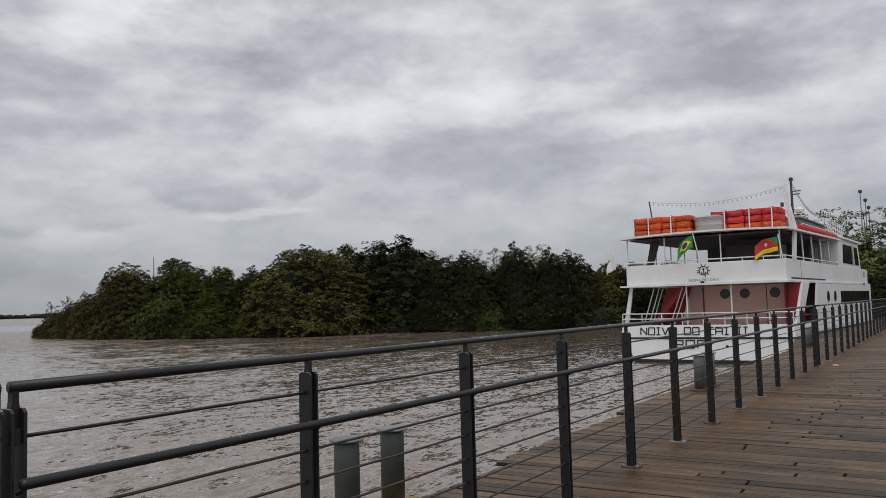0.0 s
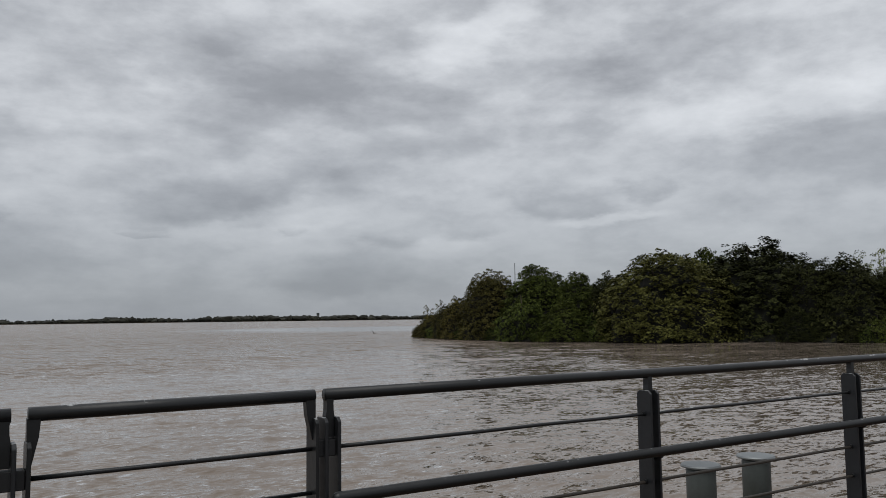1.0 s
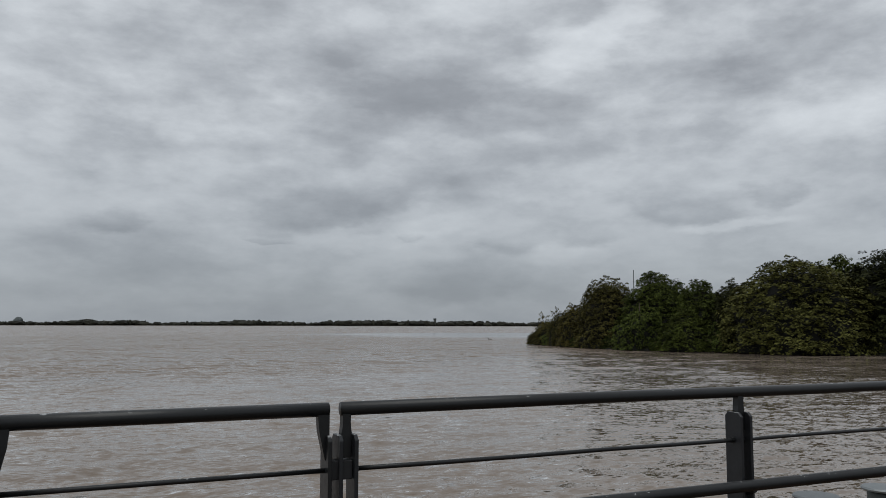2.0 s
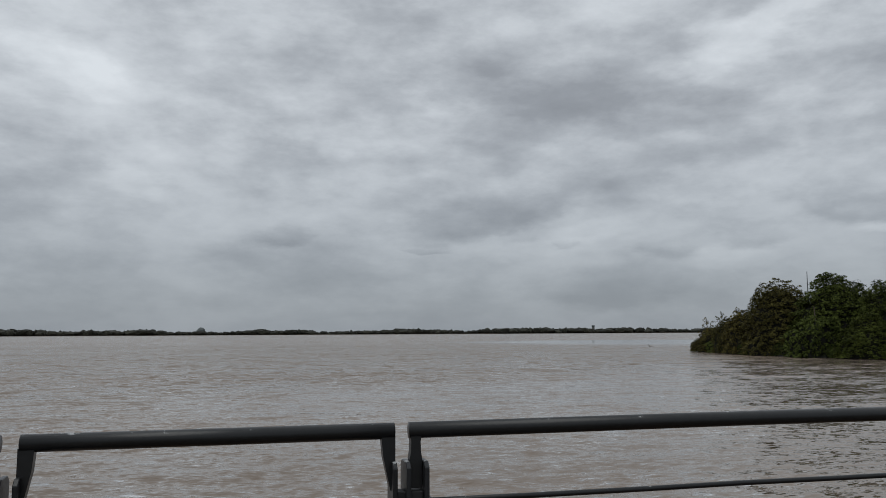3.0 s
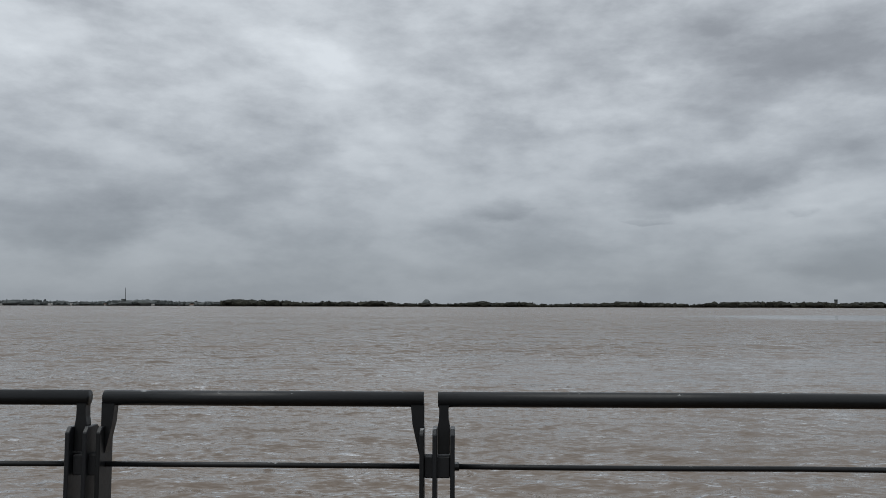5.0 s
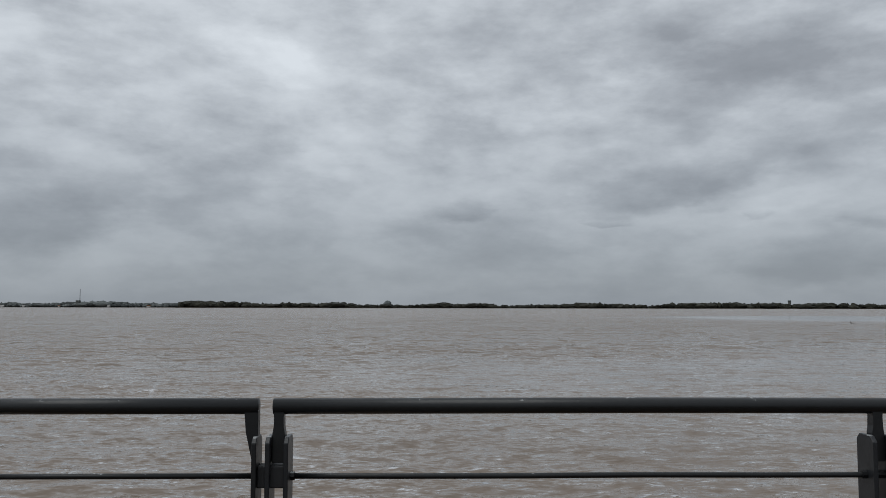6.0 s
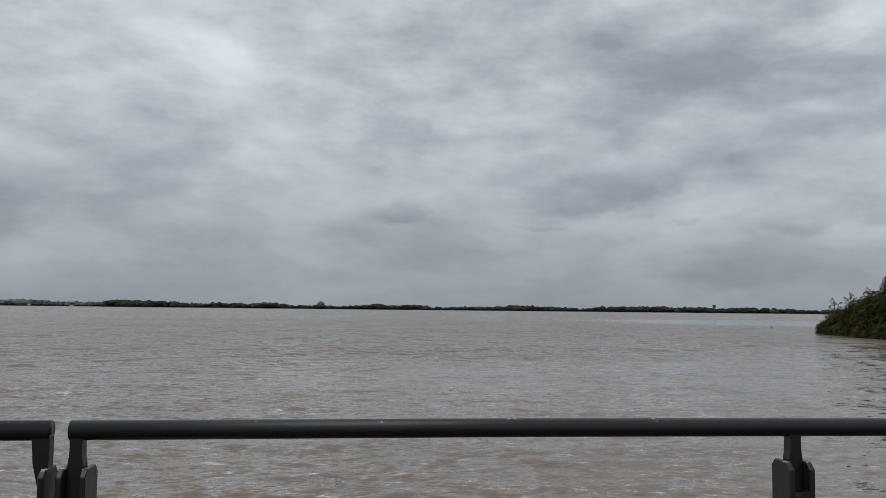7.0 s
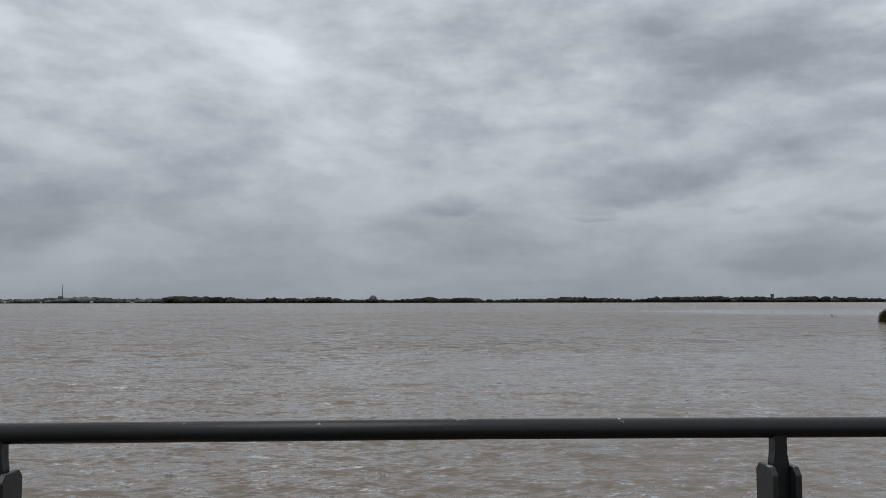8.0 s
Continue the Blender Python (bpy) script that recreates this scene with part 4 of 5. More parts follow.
    part("radar_dome", lathe([(0.05, 0), (0.2, 0.06), (0.22, 0.2), (0.1, 0.3)], 14, (3.0, -3.95, 5.36)), "white", mast)
    part("mast_lamp", lathe([(0.08, 0), (0.08, 0.2)], 8, (3.0, -3.2, 5.75)), "mast", mast)
    part("light_pole", tube([(0.7, 2.38, 4.5), (0.7, 2.62, 6.35)], 0.035, 8), "mast", ship)
    part("light_pole", tube([(8.0, 1.4, 4.6), (8.0, 1.4, 5.6)], 0.03, 8), "mast", ship)
    # string of bulbs from pole to mast and forward
    for a, b, sag in (((0.7, 2.62, 6.33), (3.0, -3.6, 6.85), 0.42), ((3.0, -3.66, 6.95), (11.0, -3.4, 6.0), 0.35)):
        a, b = Vector(a), Vector(b)
        line = [a.lerp(b, k / 30) - Vector((0, 0, sag * 4 * (k / 30) * (1 - k / 30))) for k in range(31)]
        wire = part("bulb_string", tube(line, 0.007, 5), "grey", ship, "string of small lamps")
        for p in line[1:-1]:
            part("bulb", lathe([(0.012, 0.06), (0.03, 0.02), (0.024, -0.03), (0.008, -0.06)], 6, p - Vector((0, 0, 0.09))), "tank", wire)
    return ship


def soft_block(x0, x1, y0, y1, z0, z1, seed):
    bm = box(x0, x1, y0, y1, z0, z1)
    bmesh.ops.subdivide_edges(bm, edges=bm.edges[:], cuts=3, use_grid_fill=True)
    c = Vector(((x0 + x1) / 2, (y0 + y1) / 2, (z0 + z1) / 2))
    h = Vector(((x1 - x0) / 2, (y1 - y0) / 2, (z1 - z0) / 2))
    for v in bm.verts:
        d = v.co - c
        q = [abs(d[i]) / h[i] for i in range(3)]
        pull = 0.06 if sum(1 for a in q if a > 0.95) >= 2 else 0.0
        v.co -= d * pull
        v.co += noise.noise_vector(v.co * 3.1 + Vector((seed, 0, 0))) * 0.05
    return bm


def float_stack(name, mats, x0, x1, y0, y1, z0, z1, straps, label):
    w = empty(name, (SHIP[0] + x0, SHIP[1] + y0, z0), SHIP_TURN)
    lx, ly, lz = x1 - x0, y1 - y0, z1 - z0
    n = len(mats)
    cols = 4
    for i, mat in enumerate(mats):
        for j in range(cols):
            part("float", soft_block(0, lx, ly * j / cols + 0.005, ly * (j + 1) / cols - 0.005, lz * i / n, lz * (i + 1) / n - 0.012, i * 7 + j), mat, w, "", True)
            a, b = ly * (j + 0.15) / cols, ly * (j + 0.85) / cols
            zt = lz * (i + 0.62) / n
            part("grab_rope", tube([(-0.02, a + (b - a) * k / 8, zt - 0.05 * math.sin(k * math.pi / 8)) for k in range(9)], 0.009, 5), "rope", w)
    for s in straps:
        y = ly * s
        part("strap", tube([(-0.05, y, -0.02), (-0.05, y, lz + 0.02), (lx + 0.05, y, lz + 0.02), (lx + 0.05, y, -0.02)], 0.032, 6), "white", w, "white retaining bar")
    part("cradle", box(-0.06, lx + 0.06, -0.05, ly + 0.05, -0.06, -0.01), "white", w)
    tagged(w, label, "life floats", "life float stacks")
    return w


def cloth(w, h, cols, rows, seed, droop, way=1):
    """A hanging flag: a sheet in waves with a pulled-down fly."""
    bm = bmesh.new()
    grid = []
    for j in range(rows + 1):
        row = []
        for i in range(cols + 1):
            u, v = i / cols, j / rows
            row.append(bm.verts.new((0.10 * math.sin(u * 7 + seed + v * 2) * u, way * u * w * 0.8, -v * h - droop * u * u + 0.05 * math.sin(u * 9 + seed) * u)))
        grid.append(row)
    for j in range(rows):
        for i in range(cols):
            bm.faces.new((grid[j][i], grid[j][i + 1], grid[j + 1][i + 1], grid[j + 1][i]))
    return bm


def sub_cloth(w, h, seed, droop, keep, way=1):
    bm = cloth(w, h, 24, 16, seed, droop, way)
    kill = []
    for k, f in enumerate(bm.faces):
        i, j = k % 24, k // 24
        if not keep((i + 0.5) / 24, (j + 0.5) / 16):
            kill.append(f)
    bmesh.ops.delete(bm, geom=kill, context="FACES")
    bmesh.ops.solidify(bm, geom=bm.faces[:], thickness=0.008)
    return bm


def flag(at, w, h, fields, seed, droop, label, lean):
    f = empty("flag", at)
    part("flagpole", tube([(0, -0.02 - lean, -1.3), (0, -0.02, 0.12)], 0.025, 8), "white", f)
    for mat, keep in fields:
        part("cloth", sub_cloth(w, h, seed, droop, keep), mat, f, "", True)
    tagged(f, label, "flag", "flags on the boat")


def rhombus(u, v):
    return abs(u - 0.5) / 0.42 + abs(v - 0.5) / 0.40


def build_ship_things():
    float_stack("life_float_stack", ["orange"] * 3, 0.2, 1.7, 0.45, 3.3, 4.56, 5.48, (0.32, 0.72, 0.99), "stack of orange life floats strapped on the boat roof")
    float_stack("life_float_stack", ["orange", "redfloat", "redfloat"], 0.3, 1.9, -3.60, -0.45, 4.58, 5.54, (0.1, 0.42, 0.78), "stack of red and orange life floats strapped on the boat roof")
    t = empty("water_tank", (SHIP[0] + 0.9, SHIP[1] - 0.42, 4.56))
    part("tank_body", lathe([(0.72, 0.0), (0.77, 0.05), (0.78, 0.32), (0.80, 0.34), (0.78, 0.36), (0.81, 0.62), (0.85, 0.64), (0.85, 0.70)], 32), "tank", t, "", True)
    part("lid", lathe([(0.87, 0.70), (0.87, 0.73), (0.6, 0.79), (0.32, 0.82), (0.30, 0.85), (0.0, 0.87)], 32), "tank", t)
    tagged(t, "round pale grey plastic water tank on the boat roof", "water tank")
    flag((SHIP[0] - 0.2, SHIP[1] + 0.25, 4.40), 0.95, 0.60, [("flag_green", lambda u, v: rhombus(u, v) > 1), ("flag_yellow", lambda u, v: rhombus(u, v) <= 1 and (u - 0.5) ** 2 + ((v - 0.5) * 0.8) ** 2 > 0.03), ("flag_blue", lambda u, v: rhombus(u, v) <= 1 and (u - 0.5) ** 2 + ((v - 0.5) * 0.8) ** 2 <= 0.03)], 1.0, 0.62, "limp green flag with a yellow rhombus on the upper deck", 0.3)
    green_field = lambda u, v: u + v * 0.7 < 0.42
    badge = lambda u, v: (u - 0.52) ** 2 * 2.4 + (v - 0.42) ** 2 < 0.014
    flag((SHIP[0] - 0.2, SHIP[1] - 3.55, 4.10), 1.25, 0.66, [("flag_green", lambda u, v: green_field(u, v)), ("flag_red", lambda u, v: not green_field(u, v) and v < 0.66 and not badge(u, v)), ("flag_yellow", lambda u, v: not green_field(u, v) and v >= 0.66), ("flag_white", lambda u, v: badge(u, v))], 2.2, 0.34, "red, yellow and green flag hanging over the upper rail", 0.2)
    p = empty("flag", (SHIP[0] - 0.1, SHIP[1] + 4.15, 3.95))
    part("flagpole", tube([(0.05, 0.52, -0.95), (0, -0.05, 0.25)], 0.02, 6), "white", p)
    part("cloth", sub_cloth(0.6, 1.0, 0.4, 0.3, lambda u, v: v > u * 0.7, -1), "flag_white", p, "", True)
    p.rotation_euler.z = radians(180)
    tagged(p, "limp white pennant at the stern quarter", "flag", "flags on the boat")


build_ship()
build_ship_things()


# ---- trees ----
def blades(rng, p, nrm, size):
    """Folded four-cornered leaf sprays at points p, facing about nrm."""
    n = len(p)
    nrm = nrm / (np.linalg.norm(nrm, axis=1)[:, None] + 1e-9)
    a = np.cross(nrm, rng.normal(size=(n, 3)))
    a /= np.linalg.norm(a, axis=1)[:, None] + 1e-9
    b = np.cross(nrm, a)
    s = (size * rng.uniform(0.6, 1.35, n))[:, None]
    v = np.stack([p - a * s, p + b * s * 0.6 - nrm * s * 0.18, p + a * s - nrm * s * 0.25, p - b * s * 0.6 - nrm * s * 0.18], 1).reshape(-1, 3)
    return v, np.arange(4 * n).reshape(-1, 4)


def crown_reach(d, seed, rough):
    """How far the crown reaches out along a direction: a dome with bulges and hollows."""
    q = Vector(d)
    return 1 + rough * (0.7 * noise.noise(q * 1.9 + Vector((seed, 0, 0))) + 0.75 * noise.noise(q * 4.3 + Vector((0, seed, 0))) + 0.25 * noise.noise(q * 9.0 + Vector((0, 0, seed))))


def tree_kind(seed, leaf, pads=900, per_pad=15, pad=0.075, size=0.030, rough=0.22, open_crown=False, aspect=1.6):
    """A crown of flat leaf pads, one over the other, around a core coloured near black as shade, on a trunk with limbs.
    """
    rng = np.random.default_rng(seed)
    high, turn = rng.random(pads) ** 0.9, rng.uniform(0, math.tau, pads)
    flank = np.sqrt(1 - high ** 2)
    d = np.stack([flank * np.cos(turn), flank * np.sin(turn), high], -1)
    reach = np.array([crown_reach(q, seed, rough) for q in d])
    depth = rng.uniform(0.35, 1.0, pads) if open_crown else 1.0 - 0.22 * rng.random(pads) ** 1.5
    tuft = 1 + 0.05 * (rng.random(pads) < 0.05)
    c = d * (reach * depth * tuft)[:, None]
    c[:, 2] *= aspect
    # every pad is a shallow dish of leaves, lifted in the middle and hanging at its outer rim
    pick = np.repeat(np.arange(pads), per_pad)
    n = len(pick)
    up = d * 0.42 + np.array([0.0, 0.0, 0.75]) + rng.normal(scale=0.16, size=(pads, 3))
    up /= np.linalg.norm(up, axis=1)[:, None]
    t1 = np.cross(up, rng.normal(size=(pads, 3)))
    t1 /= np.linalg.norm(t1, axis=1)[:, None]
    t2 = np.cross(up, t1)
    ang, rad = rng.uniform(0, math.tau, n), np.sqrt(rng.random(n))
    wide = (pad * rng.uniform(0.55, 1.45, pads))[pick]
    flat = (t1[pick] * np.cos(ang)[:, None] + t2[pick] * np.sin(ang)[:, None]) * (rad * wide)[:, None]
    p = c[pick] + flat - up[pick] * (rad ** 2 * wide * 0.55)[:, None] + rng.normal(scale=pad * 0.13, size=(n, 3))
    keep = p[:, 2] > 0.005
    p, nrm = p[keep], (up[pick] + flat * 5.0 + rng.normal(scale=0.34, size=(n, 3)))[keep]
    tall = np.quantile(p[:, 2], 0.998)
    p[:, 2] *= aspect / tall
    v, f = blades(rng, p, nrm, size)
    tree = empty("tree")
    crown = new("crown", raw_mesh("crown", v, f, M[leaf]))
    crown.parent = tree
    # closed crowns get a near-black core, its colour standing for the shade inside
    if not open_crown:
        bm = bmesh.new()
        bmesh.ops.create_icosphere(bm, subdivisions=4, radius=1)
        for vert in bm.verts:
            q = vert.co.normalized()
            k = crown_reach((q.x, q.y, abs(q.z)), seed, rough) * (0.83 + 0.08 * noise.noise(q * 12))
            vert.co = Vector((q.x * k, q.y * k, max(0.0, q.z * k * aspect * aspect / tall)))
        part("inner_foliage", bm, "wood_shade", tree)
    part("trunk", tube([(0, 0, -0.02), (0.02, 0.01, 0.4), (0.0, 0.03, 0.8), (0.02, 0.0, 1.25)], [0.05, 0.04, 0.028, 0.01], 8), "bark", tree)
    for k in range(18 if open_crown else 6):
        e = Vector(c[(k * 37 + 2) % pads]) * 0.95
        part("limb", tube([(0.01, 0.01, 0.25 + 0.04 * k), tuple(e * 0.5 + Vector((0, 0, 0.1))), tuple(e)], [0.022, 0.013, 0.005], 6), "bark", tree)
    tree["aspect"] = aspect
    return tree


# the wood seen from the boardwalk: bearing in degrees, distance of its bank, rise of its tops
BENDS, REACH = (10, 18, 24, 30, 34, 40, 45, 51, 54, 59), (98, 100, 95.5, 94, 96, 98, 98, 103, 109.5, 134)
TOPS_AT = (10, 19.5, 20.5, 21.8, 22.2, 23.3, 24.5, 25.2, 26.0, 27.1, 28.4, 31.5, 33.0, 33.8, 35.5, 37.2, 39.3, 41.6, 43.6, 45.0, 45.8, 47.2, 48.7, 50.0, 51.5, 54.0, 55.2, 55.7, 57.0, 59)
TOPS = (0.044, 0.044, 0.0455, 0.0415, 0.0585, 0.0625, 0.063, 0.068, 0.066, 0.0725, 0.0635, 0.0645, 0.064, 0.0735, 0.0855, 0.083, 0.0785, 0.0725, 0.060, 0.0505, 0.0525, 0.0455, 0.053, 0.0565, 0.050, 0.049, 0.036, 0.022, 0.012, -0.004)
WOOD_EYE = Vector((-1.25, -2.38, 0))


def bank_at(az, back=0.0):
    a, dist = radians(az), float(np.interp(az, BENDS, REACH)) + back
    return WOOD_EYE.x + dist * math.cos(a), WOOD_EYE.y + dist * math.sin(a), dist


def build_undergrowth():
    """A bank sheet, coloured near black as shade, that closes the view beneath the crowns."""
    rng = np.random.default_rng(12)
    verts, faces, at, facing = [], [], [], []
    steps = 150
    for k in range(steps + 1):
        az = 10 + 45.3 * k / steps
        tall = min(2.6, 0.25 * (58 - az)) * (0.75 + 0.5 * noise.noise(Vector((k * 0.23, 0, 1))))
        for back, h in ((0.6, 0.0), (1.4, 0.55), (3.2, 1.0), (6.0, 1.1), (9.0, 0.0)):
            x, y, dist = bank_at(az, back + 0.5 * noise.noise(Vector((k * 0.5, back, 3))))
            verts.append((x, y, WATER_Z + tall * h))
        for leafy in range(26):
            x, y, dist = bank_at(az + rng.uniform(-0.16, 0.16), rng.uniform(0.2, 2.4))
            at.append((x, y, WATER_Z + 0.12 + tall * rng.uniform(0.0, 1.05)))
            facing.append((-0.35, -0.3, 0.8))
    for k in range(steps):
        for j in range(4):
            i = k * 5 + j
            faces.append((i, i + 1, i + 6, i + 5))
    ob = new("undergrowth", raw_mesh("undergrowth", verts, faces, M["wood_shade"]))
    tagged(ob, "undergrowth sheet on the river bank, coloured near black for the shade under the crowns", "undergrowth", kind="stuff")
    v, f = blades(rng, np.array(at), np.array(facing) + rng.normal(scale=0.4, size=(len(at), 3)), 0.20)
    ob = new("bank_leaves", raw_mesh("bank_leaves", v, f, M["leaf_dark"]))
    tagged(ob, "dark leaves hanging over the river bank", "foliage", kind="stuff")


def build_trees():
    kinds = {
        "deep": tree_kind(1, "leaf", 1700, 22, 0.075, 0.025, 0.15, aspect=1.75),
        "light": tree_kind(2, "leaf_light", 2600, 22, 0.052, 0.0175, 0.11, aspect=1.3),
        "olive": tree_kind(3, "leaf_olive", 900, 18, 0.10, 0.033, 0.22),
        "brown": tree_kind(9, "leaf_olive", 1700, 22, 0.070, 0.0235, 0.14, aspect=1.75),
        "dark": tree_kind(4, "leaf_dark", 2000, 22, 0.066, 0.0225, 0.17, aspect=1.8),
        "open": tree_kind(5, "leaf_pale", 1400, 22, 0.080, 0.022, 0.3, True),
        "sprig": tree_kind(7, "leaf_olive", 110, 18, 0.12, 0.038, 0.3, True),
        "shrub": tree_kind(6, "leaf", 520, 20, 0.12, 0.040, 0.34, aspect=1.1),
    }
    labels = {"sprig": "thin-leaved shrub at the tip of the wood", "shrub": "low green bush at the water's edge", "deep": "broad dark green tree at the river bank", "light": "yellow-green leafy tree hanging to the water", "olive": "olive green riverside shrub tree",
              "brown": "brownish green round-topped tree at the river bank", "dark": "dense dark tree of the riverside wood", "open": "thin-leaved pale tree with open crown"}
    # bearing, half width, share of the wood's height there, set back from the bank, kind
    front = [
        (58.35, 1.5, 0.62, 0, "olive"), (57.7, 2.2, 0.95, 0, "olive"), (57.85, 1.8, 1.4, 0, "sprig"), (57.0, 1.6, 1.3, 1, "sprig"), (56.5, 2.4, 1.0, 0, "olive"), (55.5, 3.0, 0.95, 0, "olive"), (53.4, 4.8, 1.10, 2, "brown"),
        (50.0, 5.4, 1.07, 3, "deep"), (51.3, 3.6, 0.62, -1, "shrub"), (47.4, 4.6, 1.07, 3, "deep"), (48.3, 3.4, 0.6, -1, "deep"), (45.4, 4.0, 1.0, 4, "dark"),
        (41.3, 9.2, 1.0, -4, "light"), (35.6, 8.6, 1.0, 2, "dark"),
    ]
    behind = [
        (38.6, 4.0, 0.97, 9, "deep"), (32.3, 4.6, 1.0, 2, "dark"), (30.2, 4.8, 1.0, 2, "dark"), (28.3, 4.2, 1.03, 8, "open"), (27.1, 3.8, 1.0, 3, "dark"), (25.5, 3.6, 1.03, 8, "open"),
        (24.6, 4.0, 1.0, 2, "dark"), (22.9, 3.6, 1.0, 3, "dark"), (20.5, 3.8, 1.0, 4, "light"), (18.6, 5.0, 1.0, 2, "dark"), (16.0, 5.4, 1.0, 2, "dark"), (13.4, 5.4, 1.0, 2, "deep"), (10.8, 5.4, 1.0, 2, "dark"),
    ]
    rng = random.Random(8)
    ground = WATER_Z + 0.05
    used = set()

    def plant(x, y, kind, r, h):
        first = kinds[kind]
        m = pose(x, y, ground, 0, 0, rng.uniform(0, 360))
        ob = first if kind not in used else copy_thing(first, m)
        used.add(kind)
        ob.matrix_world = m
        ob.scale = (r, r, h / first["aspect"])
        tagged(ob, labels[kind], "tree", "riverside trees")

    for az, wide, share, back, kind in front + behind:
        x, y, dist = bank_at(az, wide * 0.85 + back)
        plant(x, y, kind, wide, (1.39 + float(np.interp(az, TOPS_AT, TOPS)) * dist - ground) * share)
    # lower growth that hangs over the waterline
    az = 57.0
    while az > 19:
        wide = rng.uniform(1.2, 2.8)
        x, y, dist = bank_at(az, wide * 0.8 + rng.uniform(0, 1.6))
        kind = rng.choice(("shrub", "shrub", "olive", "deep")) if az > 45 else rng.choice(("shrub", "dark", "dark"))
        if not 37.5 < az < 45:
            plant(x, y, kind, wide, wide * rng.uniform(0.8, 1.5))
        az -= rng.uniform(0.6, 2.2)
    # trees at the end of the boardwalk, behind the boat
    for x, y, kind, r, h in ((86, 8.6, "open", 6.0, 11.2), (90, 13.0, "open", 6.0, 10.4), (92, 4.6, "open", 6.4, 11.4), (87, -0.4, "open", 6.0, 10.6), (84, -3.2, "deep", 5.4, 9.0), (91, 6.6, "deep", 5.6, 8.2), (93, 8.0, "dark", 6.0, 7.6), (93, 3.0, "dark", 6.0, 7.2), (95, 14, "dark", 6.5, 7.6), (80, 2.2, "dark", 3.0, 5.4)):
        plant(x, y, kind, r, h)


build_undergrowth()
build_trees()


# ---- lamp posts at the end of the boardwalk ----
def lamp_post(x, y, h):
    lamp = empty("street_lamp", (x, y, WATER_Z + 0.1))
    part("pole", tube([(0, 0, 0), (0, 0, h)], [0.08, 0.05], 10), "zinc", lamp)
    part("lamp_head", lathe([(0.08, 0.0), (0.20, 0.08), (0.21, 0.32), (0.10, 0.40)], 14, (0, 0, h)), "mast", lamp, "dark lamp head")
    tagged(lamp, "tall grey lamp post with a dark head", "street lamp", "street lamps")


for lx, ly, lh in ((100, 5.9, 14.2), (104, 5.75, 13.6), (108, 5.75, 13.1)):
    lamp_post(lx, ly, lh)


# ---- far shore ----
def far_woods(name, mat, x0, x1, y, count, profile, seed, label):
    rng = random.Random(seed)
    verts, faces = [], []
    ico = bmesh.new()
    bmesh.ops.create_icosphere(ico, subdivisions=2, radius=1)
    ico.verts.ensure_lookup_table()
    base = [v.co.copy() for v in ico.verts]
    tris = [[v.index for v in f.verts] for f in ico.faces]
    for k in range(count):
        x = x0 + (x1 - x0) * (k + rng.random()) / count
        h = profile(x) * (rng.uniform(0.55, 1.12) if count > 5 else 1)
        w = rng.choice((0.3, 0.4, 0.6, 0.9, 1.5)) * rng.uniform(0.8, 1.2) * max(h, 7) if count > 5 else 0.62 * h
        yy = y + rng.uniform(0, 60)
        off = len(verts)
        for p in base:
            q = 1 + 0.30 * noise.noise(p * 2.1 + Vector((k * 3.7, seed, 0))) + 0.15 * noise.noise(p * 5.5 + Vector((k * 1.7, seed, 4)))
            verts.append((x + p.x * w * q, yy + p.y * w * q, max(-1.0, (p.z * 0.5 + 0.45) * h * q)))
        faces += [[off + i for i in t] for t in tris]
    ico.free()
    ob = new(name, raw_mesh(name, verts, faces, M[mat]))
    ob.location.z = WATER_Z
    return tagged(ob, label, "woods", kind="stuff")


def shore_height(x):
    return 15 + 4 * math.exp(-((x + 560) / 120) ** 2) + 5 * math.exp(-((x - 1020) / 90) ** 2) + 2.5 * math.sin(x / 61) + 1.5 * math.sin(x / 23) - (2 if -330 < x < 500 else 0)


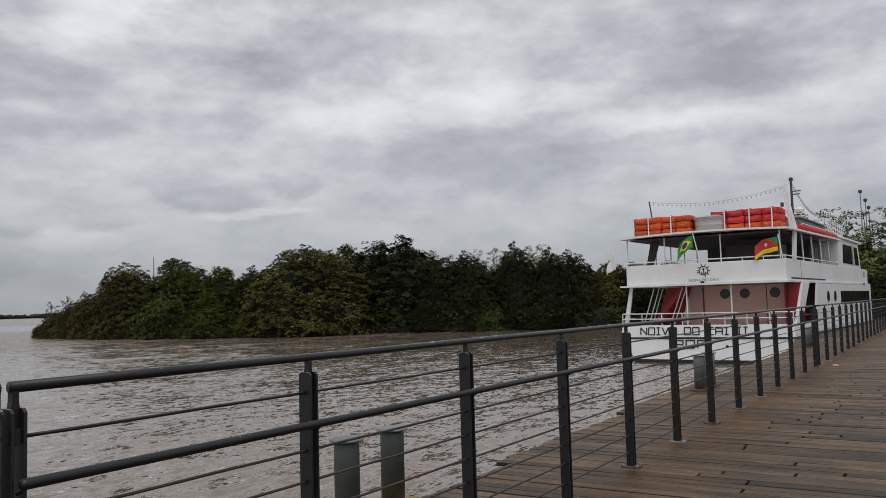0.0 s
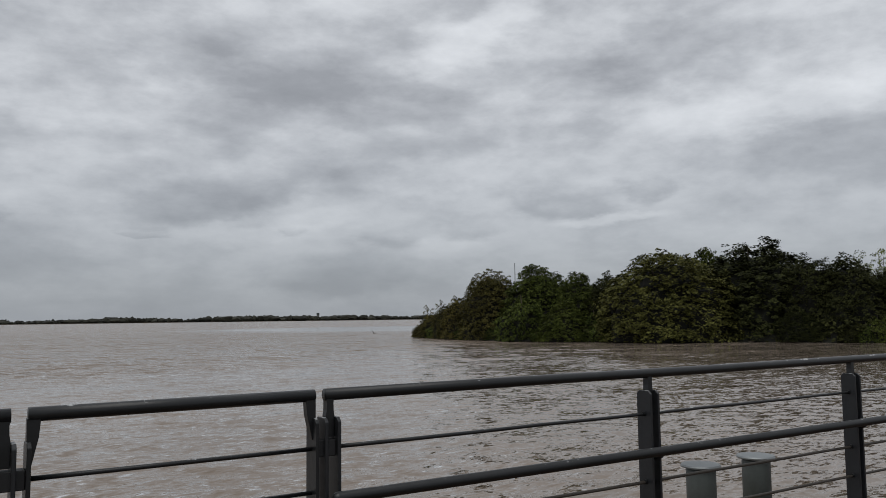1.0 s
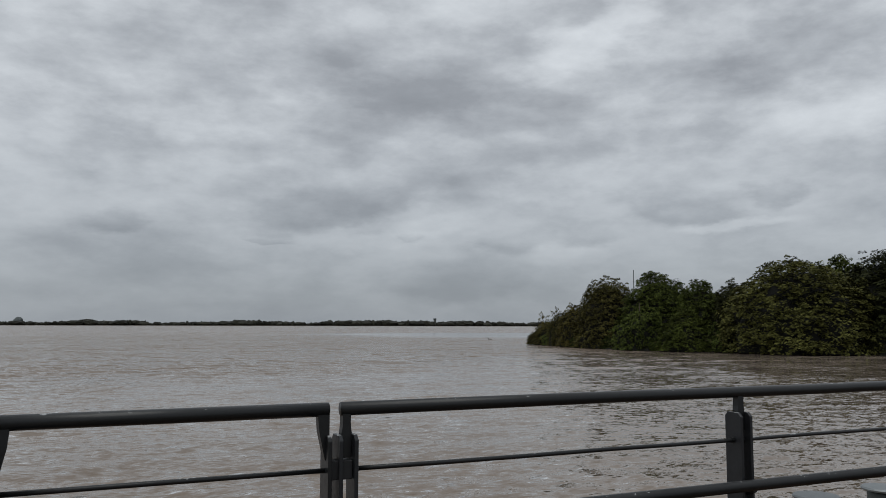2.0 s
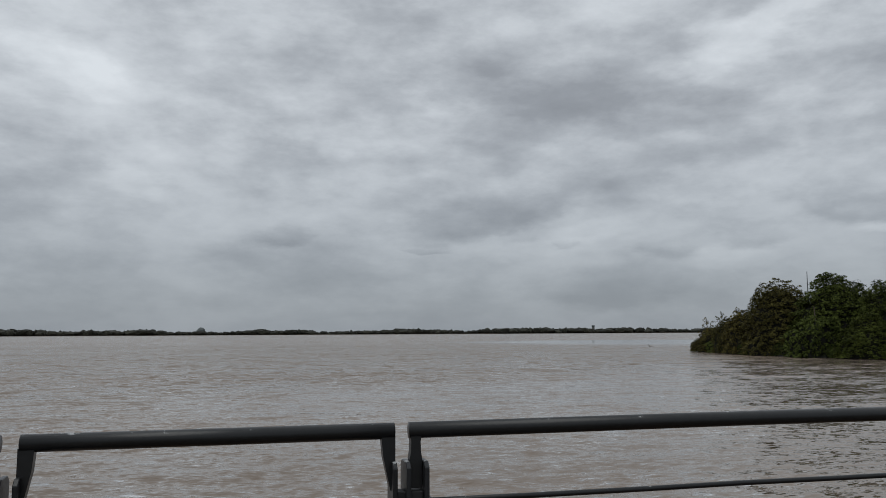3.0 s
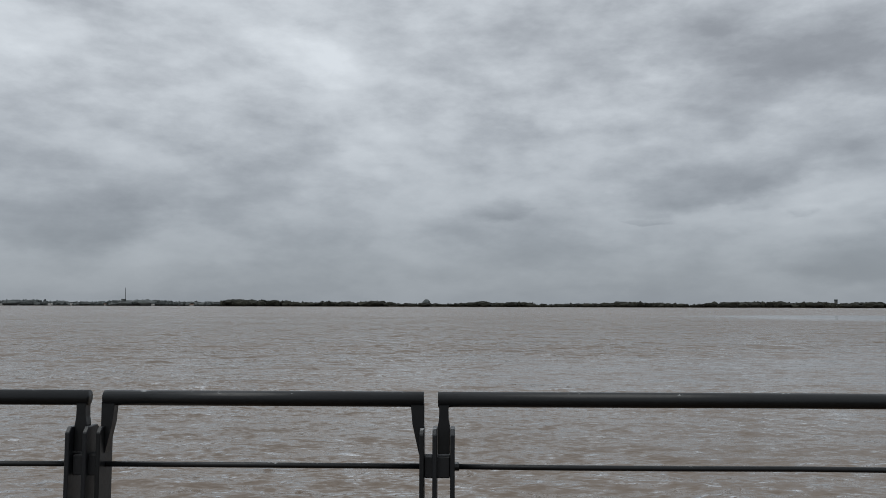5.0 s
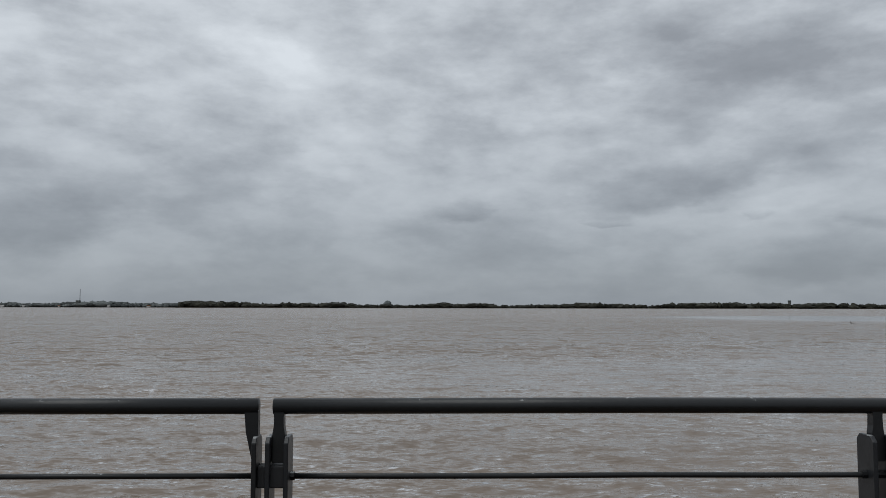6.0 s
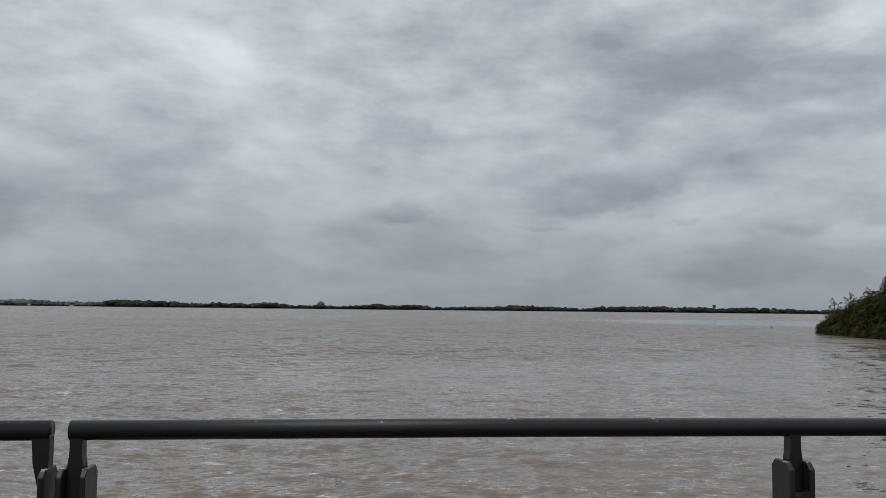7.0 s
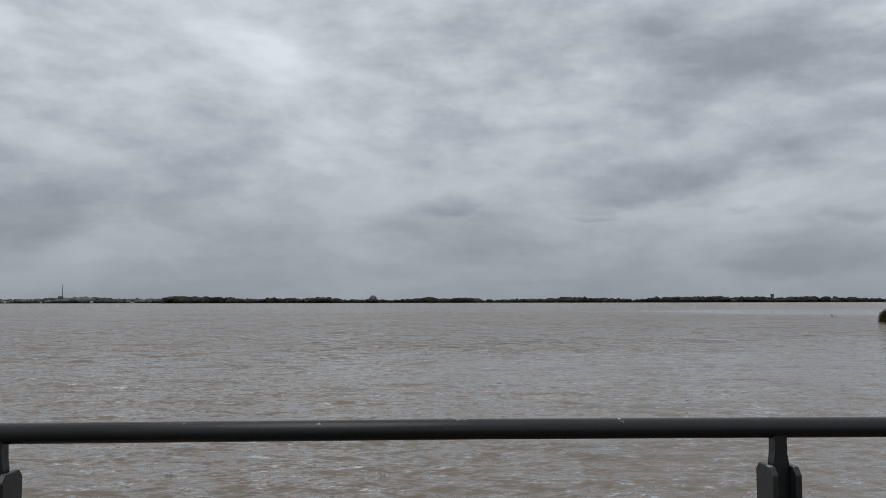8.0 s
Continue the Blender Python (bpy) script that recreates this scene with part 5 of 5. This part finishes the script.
def build_far_shore():
    far_woods("far_woods", "far_leaf", -718, 1800, 2400, 950, shore_height, 1, "low dark wooded far shore of the river")
    far_woods("far_woods", "far_haze_tint", -2300, -790, 3000, 620, lambda x: 19 + 3 * math.sin(x / 70), 2, "hazy wooded shore with houses, far off")
    far_woods("far_woods", "far_leaf", 1800, 3200, 2500, 260, lambda x: 14.0, 3, "low dark wooded far shore of the river")
    bank = mesh_object("far_bank", prism([(-724, 2392), (3300, 2392), (3300, 2700), (-600, 2700)], "z", -4, WATER_Z + 1.4), M["mud"])
    tagged(bank, "low far river bank", "riverbank", kind="structure")
    bank = mesh_object("far_bank", prism([(-2600, 2985), (-760, 2985), (-760, 3300), (-2600, 3300)], "z", -4, WATER_Z + 1.2), M["mud"])
    tagged(bank, "low far river bank", "riverbank", kind="structure")
    far_woods("far_tree", "far_haze_tint", -116, -108, 2420, 1, lambda x: 22, 5, "round crown standing over the far shore")
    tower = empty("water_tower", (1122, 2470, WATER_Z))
    part("shaft", lathe([(4.6, 0), (4.4, 19), (4.4, 20)], 12), "far_haze_tint", tower)
    part("tank", lathe([(4.5, 20), (4.9, 21), (4.9, 25.5), (4.4, 26)], 12), "far_haze_tint", tower)
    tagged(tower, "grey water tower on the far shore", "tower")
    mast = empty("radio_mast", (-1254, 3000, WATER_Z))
    part("lattice", tube([(0, 0, 0), (0, 0, 68)], [1.6, 0.7], 4), "far_haze_tint", mast)
    part("base_building", box(-12, 0, -8, 8, 0, 26, 0.5), "far_haze_tint", mast)
    tagged(mast, "thin radio mast on the far shore", "mast")
    rng = random.Random(3)
    for k in range(10):
        x = -1950 + k * 104 + rng.uniform(-30, 30)
        w, h = rng.choice((2, 3, 4, 7)), rng.uniform(2.5, 5)
        house = empty("house", (x, 2992, WATER_Z + 1.2))
        part("wall", box(-w, w, -6, 6, 0, h), "plaster", house)
        part("roof", prism([(-w - 1, h), (w + 1, h), (w * 0.6, h + 3), (-w * 0.6, h + 3)], "y", -7, 7), "rust" if k % 3 == 0 else "plaster", house)
        tagged(house, "small pale house on the far shore", "house", "far houses")
    thin = empty("radio_mast", (140, 176.6, WATER_Z))
    part("lattice", tube([(0, 0, 0), (0, 0, 18.2)], [0.16, 0.08], 4), "far_haze_tint", thin)
    tagged(thin, "thin pole standing above the wood", "mast")


build_far_shore()


def build_snag():
    snag = empty("driftwood", (82.5, 153.0, WATER_Z))
    snag.scale = (0.42, 0.42, 0.42)
    part("branch", tube([(0.3, 0, -0.5), (0.1, 0.1, 0.3), (-0.25, 0.1, 0.9), (-0.35, 0.0, 1.5)], [0.16, 0.15, 0.11, 0.04], 7), "bark", snag)
    part("twig", tube([(0.0, 0.1, 0.45), (0.35, 0.0, 0.75), (0.5, 0.0, 1.1)], [0.09, 0.06, 0.02], 6), "bark", snag)
    part("log", tube([(0.2, 0, 0.02), (1.4, 0.2, 0.06), (2.3, 0.3, -0.05)], [0.12, 0.12, 0.06], 7), "bark", snag)
    tagged(snag, "dark forked driftwood branch sticking out of the river", "driftwood")


build_snag()


# ---- deck planks ----
def build_planks():
    rng = random.Random(21)
    pitch, gap = 0.145, 0.012
    shapes = {}

    def plank_mesh(length):
        key = round(length, 1)
        if key not in shapes:
            me = bpy.data.meshes.new("plank")
            bm = box(-(pitch - gap) / 2, (pitch - gap) / 2, 0, key, -0.035, 0, 0.005)
            bm.to_mesh(me)
            bm.free()
            me.materials.append(M["deck"])
            shapes[key] = me
        return shapes[key]

    single, rest = [], []
    x = -9.0
    while x < 78:
        end = deck_edge(x) + rng.choice((0, 0, 0, 0.02, -0.03))
        cuts = []
        if rng.random() < 0.6:
            cuts.append(rng.uniform(-1.75, -0.5))
        cuts.append(rng.uniform(-3.6, -2.4))
        hi = end
        for c in cuts + [-5.0]:
            length = round(hi - c - 0.024, 1)
            if length > 0.3:
                c = hi - length - 0.024
                row = (x, c + 0.024, length, rng.uniform(-0.003, 0.003), rng.uniform(-0.15, 0.15))
                (single if 2.0 < x < 16.5 and len(single) < 290 else rest).append(row)
            hi = c
        x += pitch
    for x, y, length, dz, tilt in single:
        ob = new("plank", plank_mesh(length))
        ob.parent = deck
        ob.matrix_world = pose(x, y, dz, 0, 0, tilt)
    bm = bmesh.new()
    for x, y, length, dz, tilt in rest:
        me = plank_mesh(length)
        at = len(bm.verts)
        bm.from_mesh(me)
        bm.verts.ensure_lookup_table()
        bmesh.ops.transform(bm, matrix=pose(x, y, dz, 0, 0, tilt), verts=bm.verts[at:])
    ob = mesh_object("planks", bm, M["deck_joined"], deck)
    tagged(ob, "weathered boardwalk planks", kind="stuff")


build_planks()
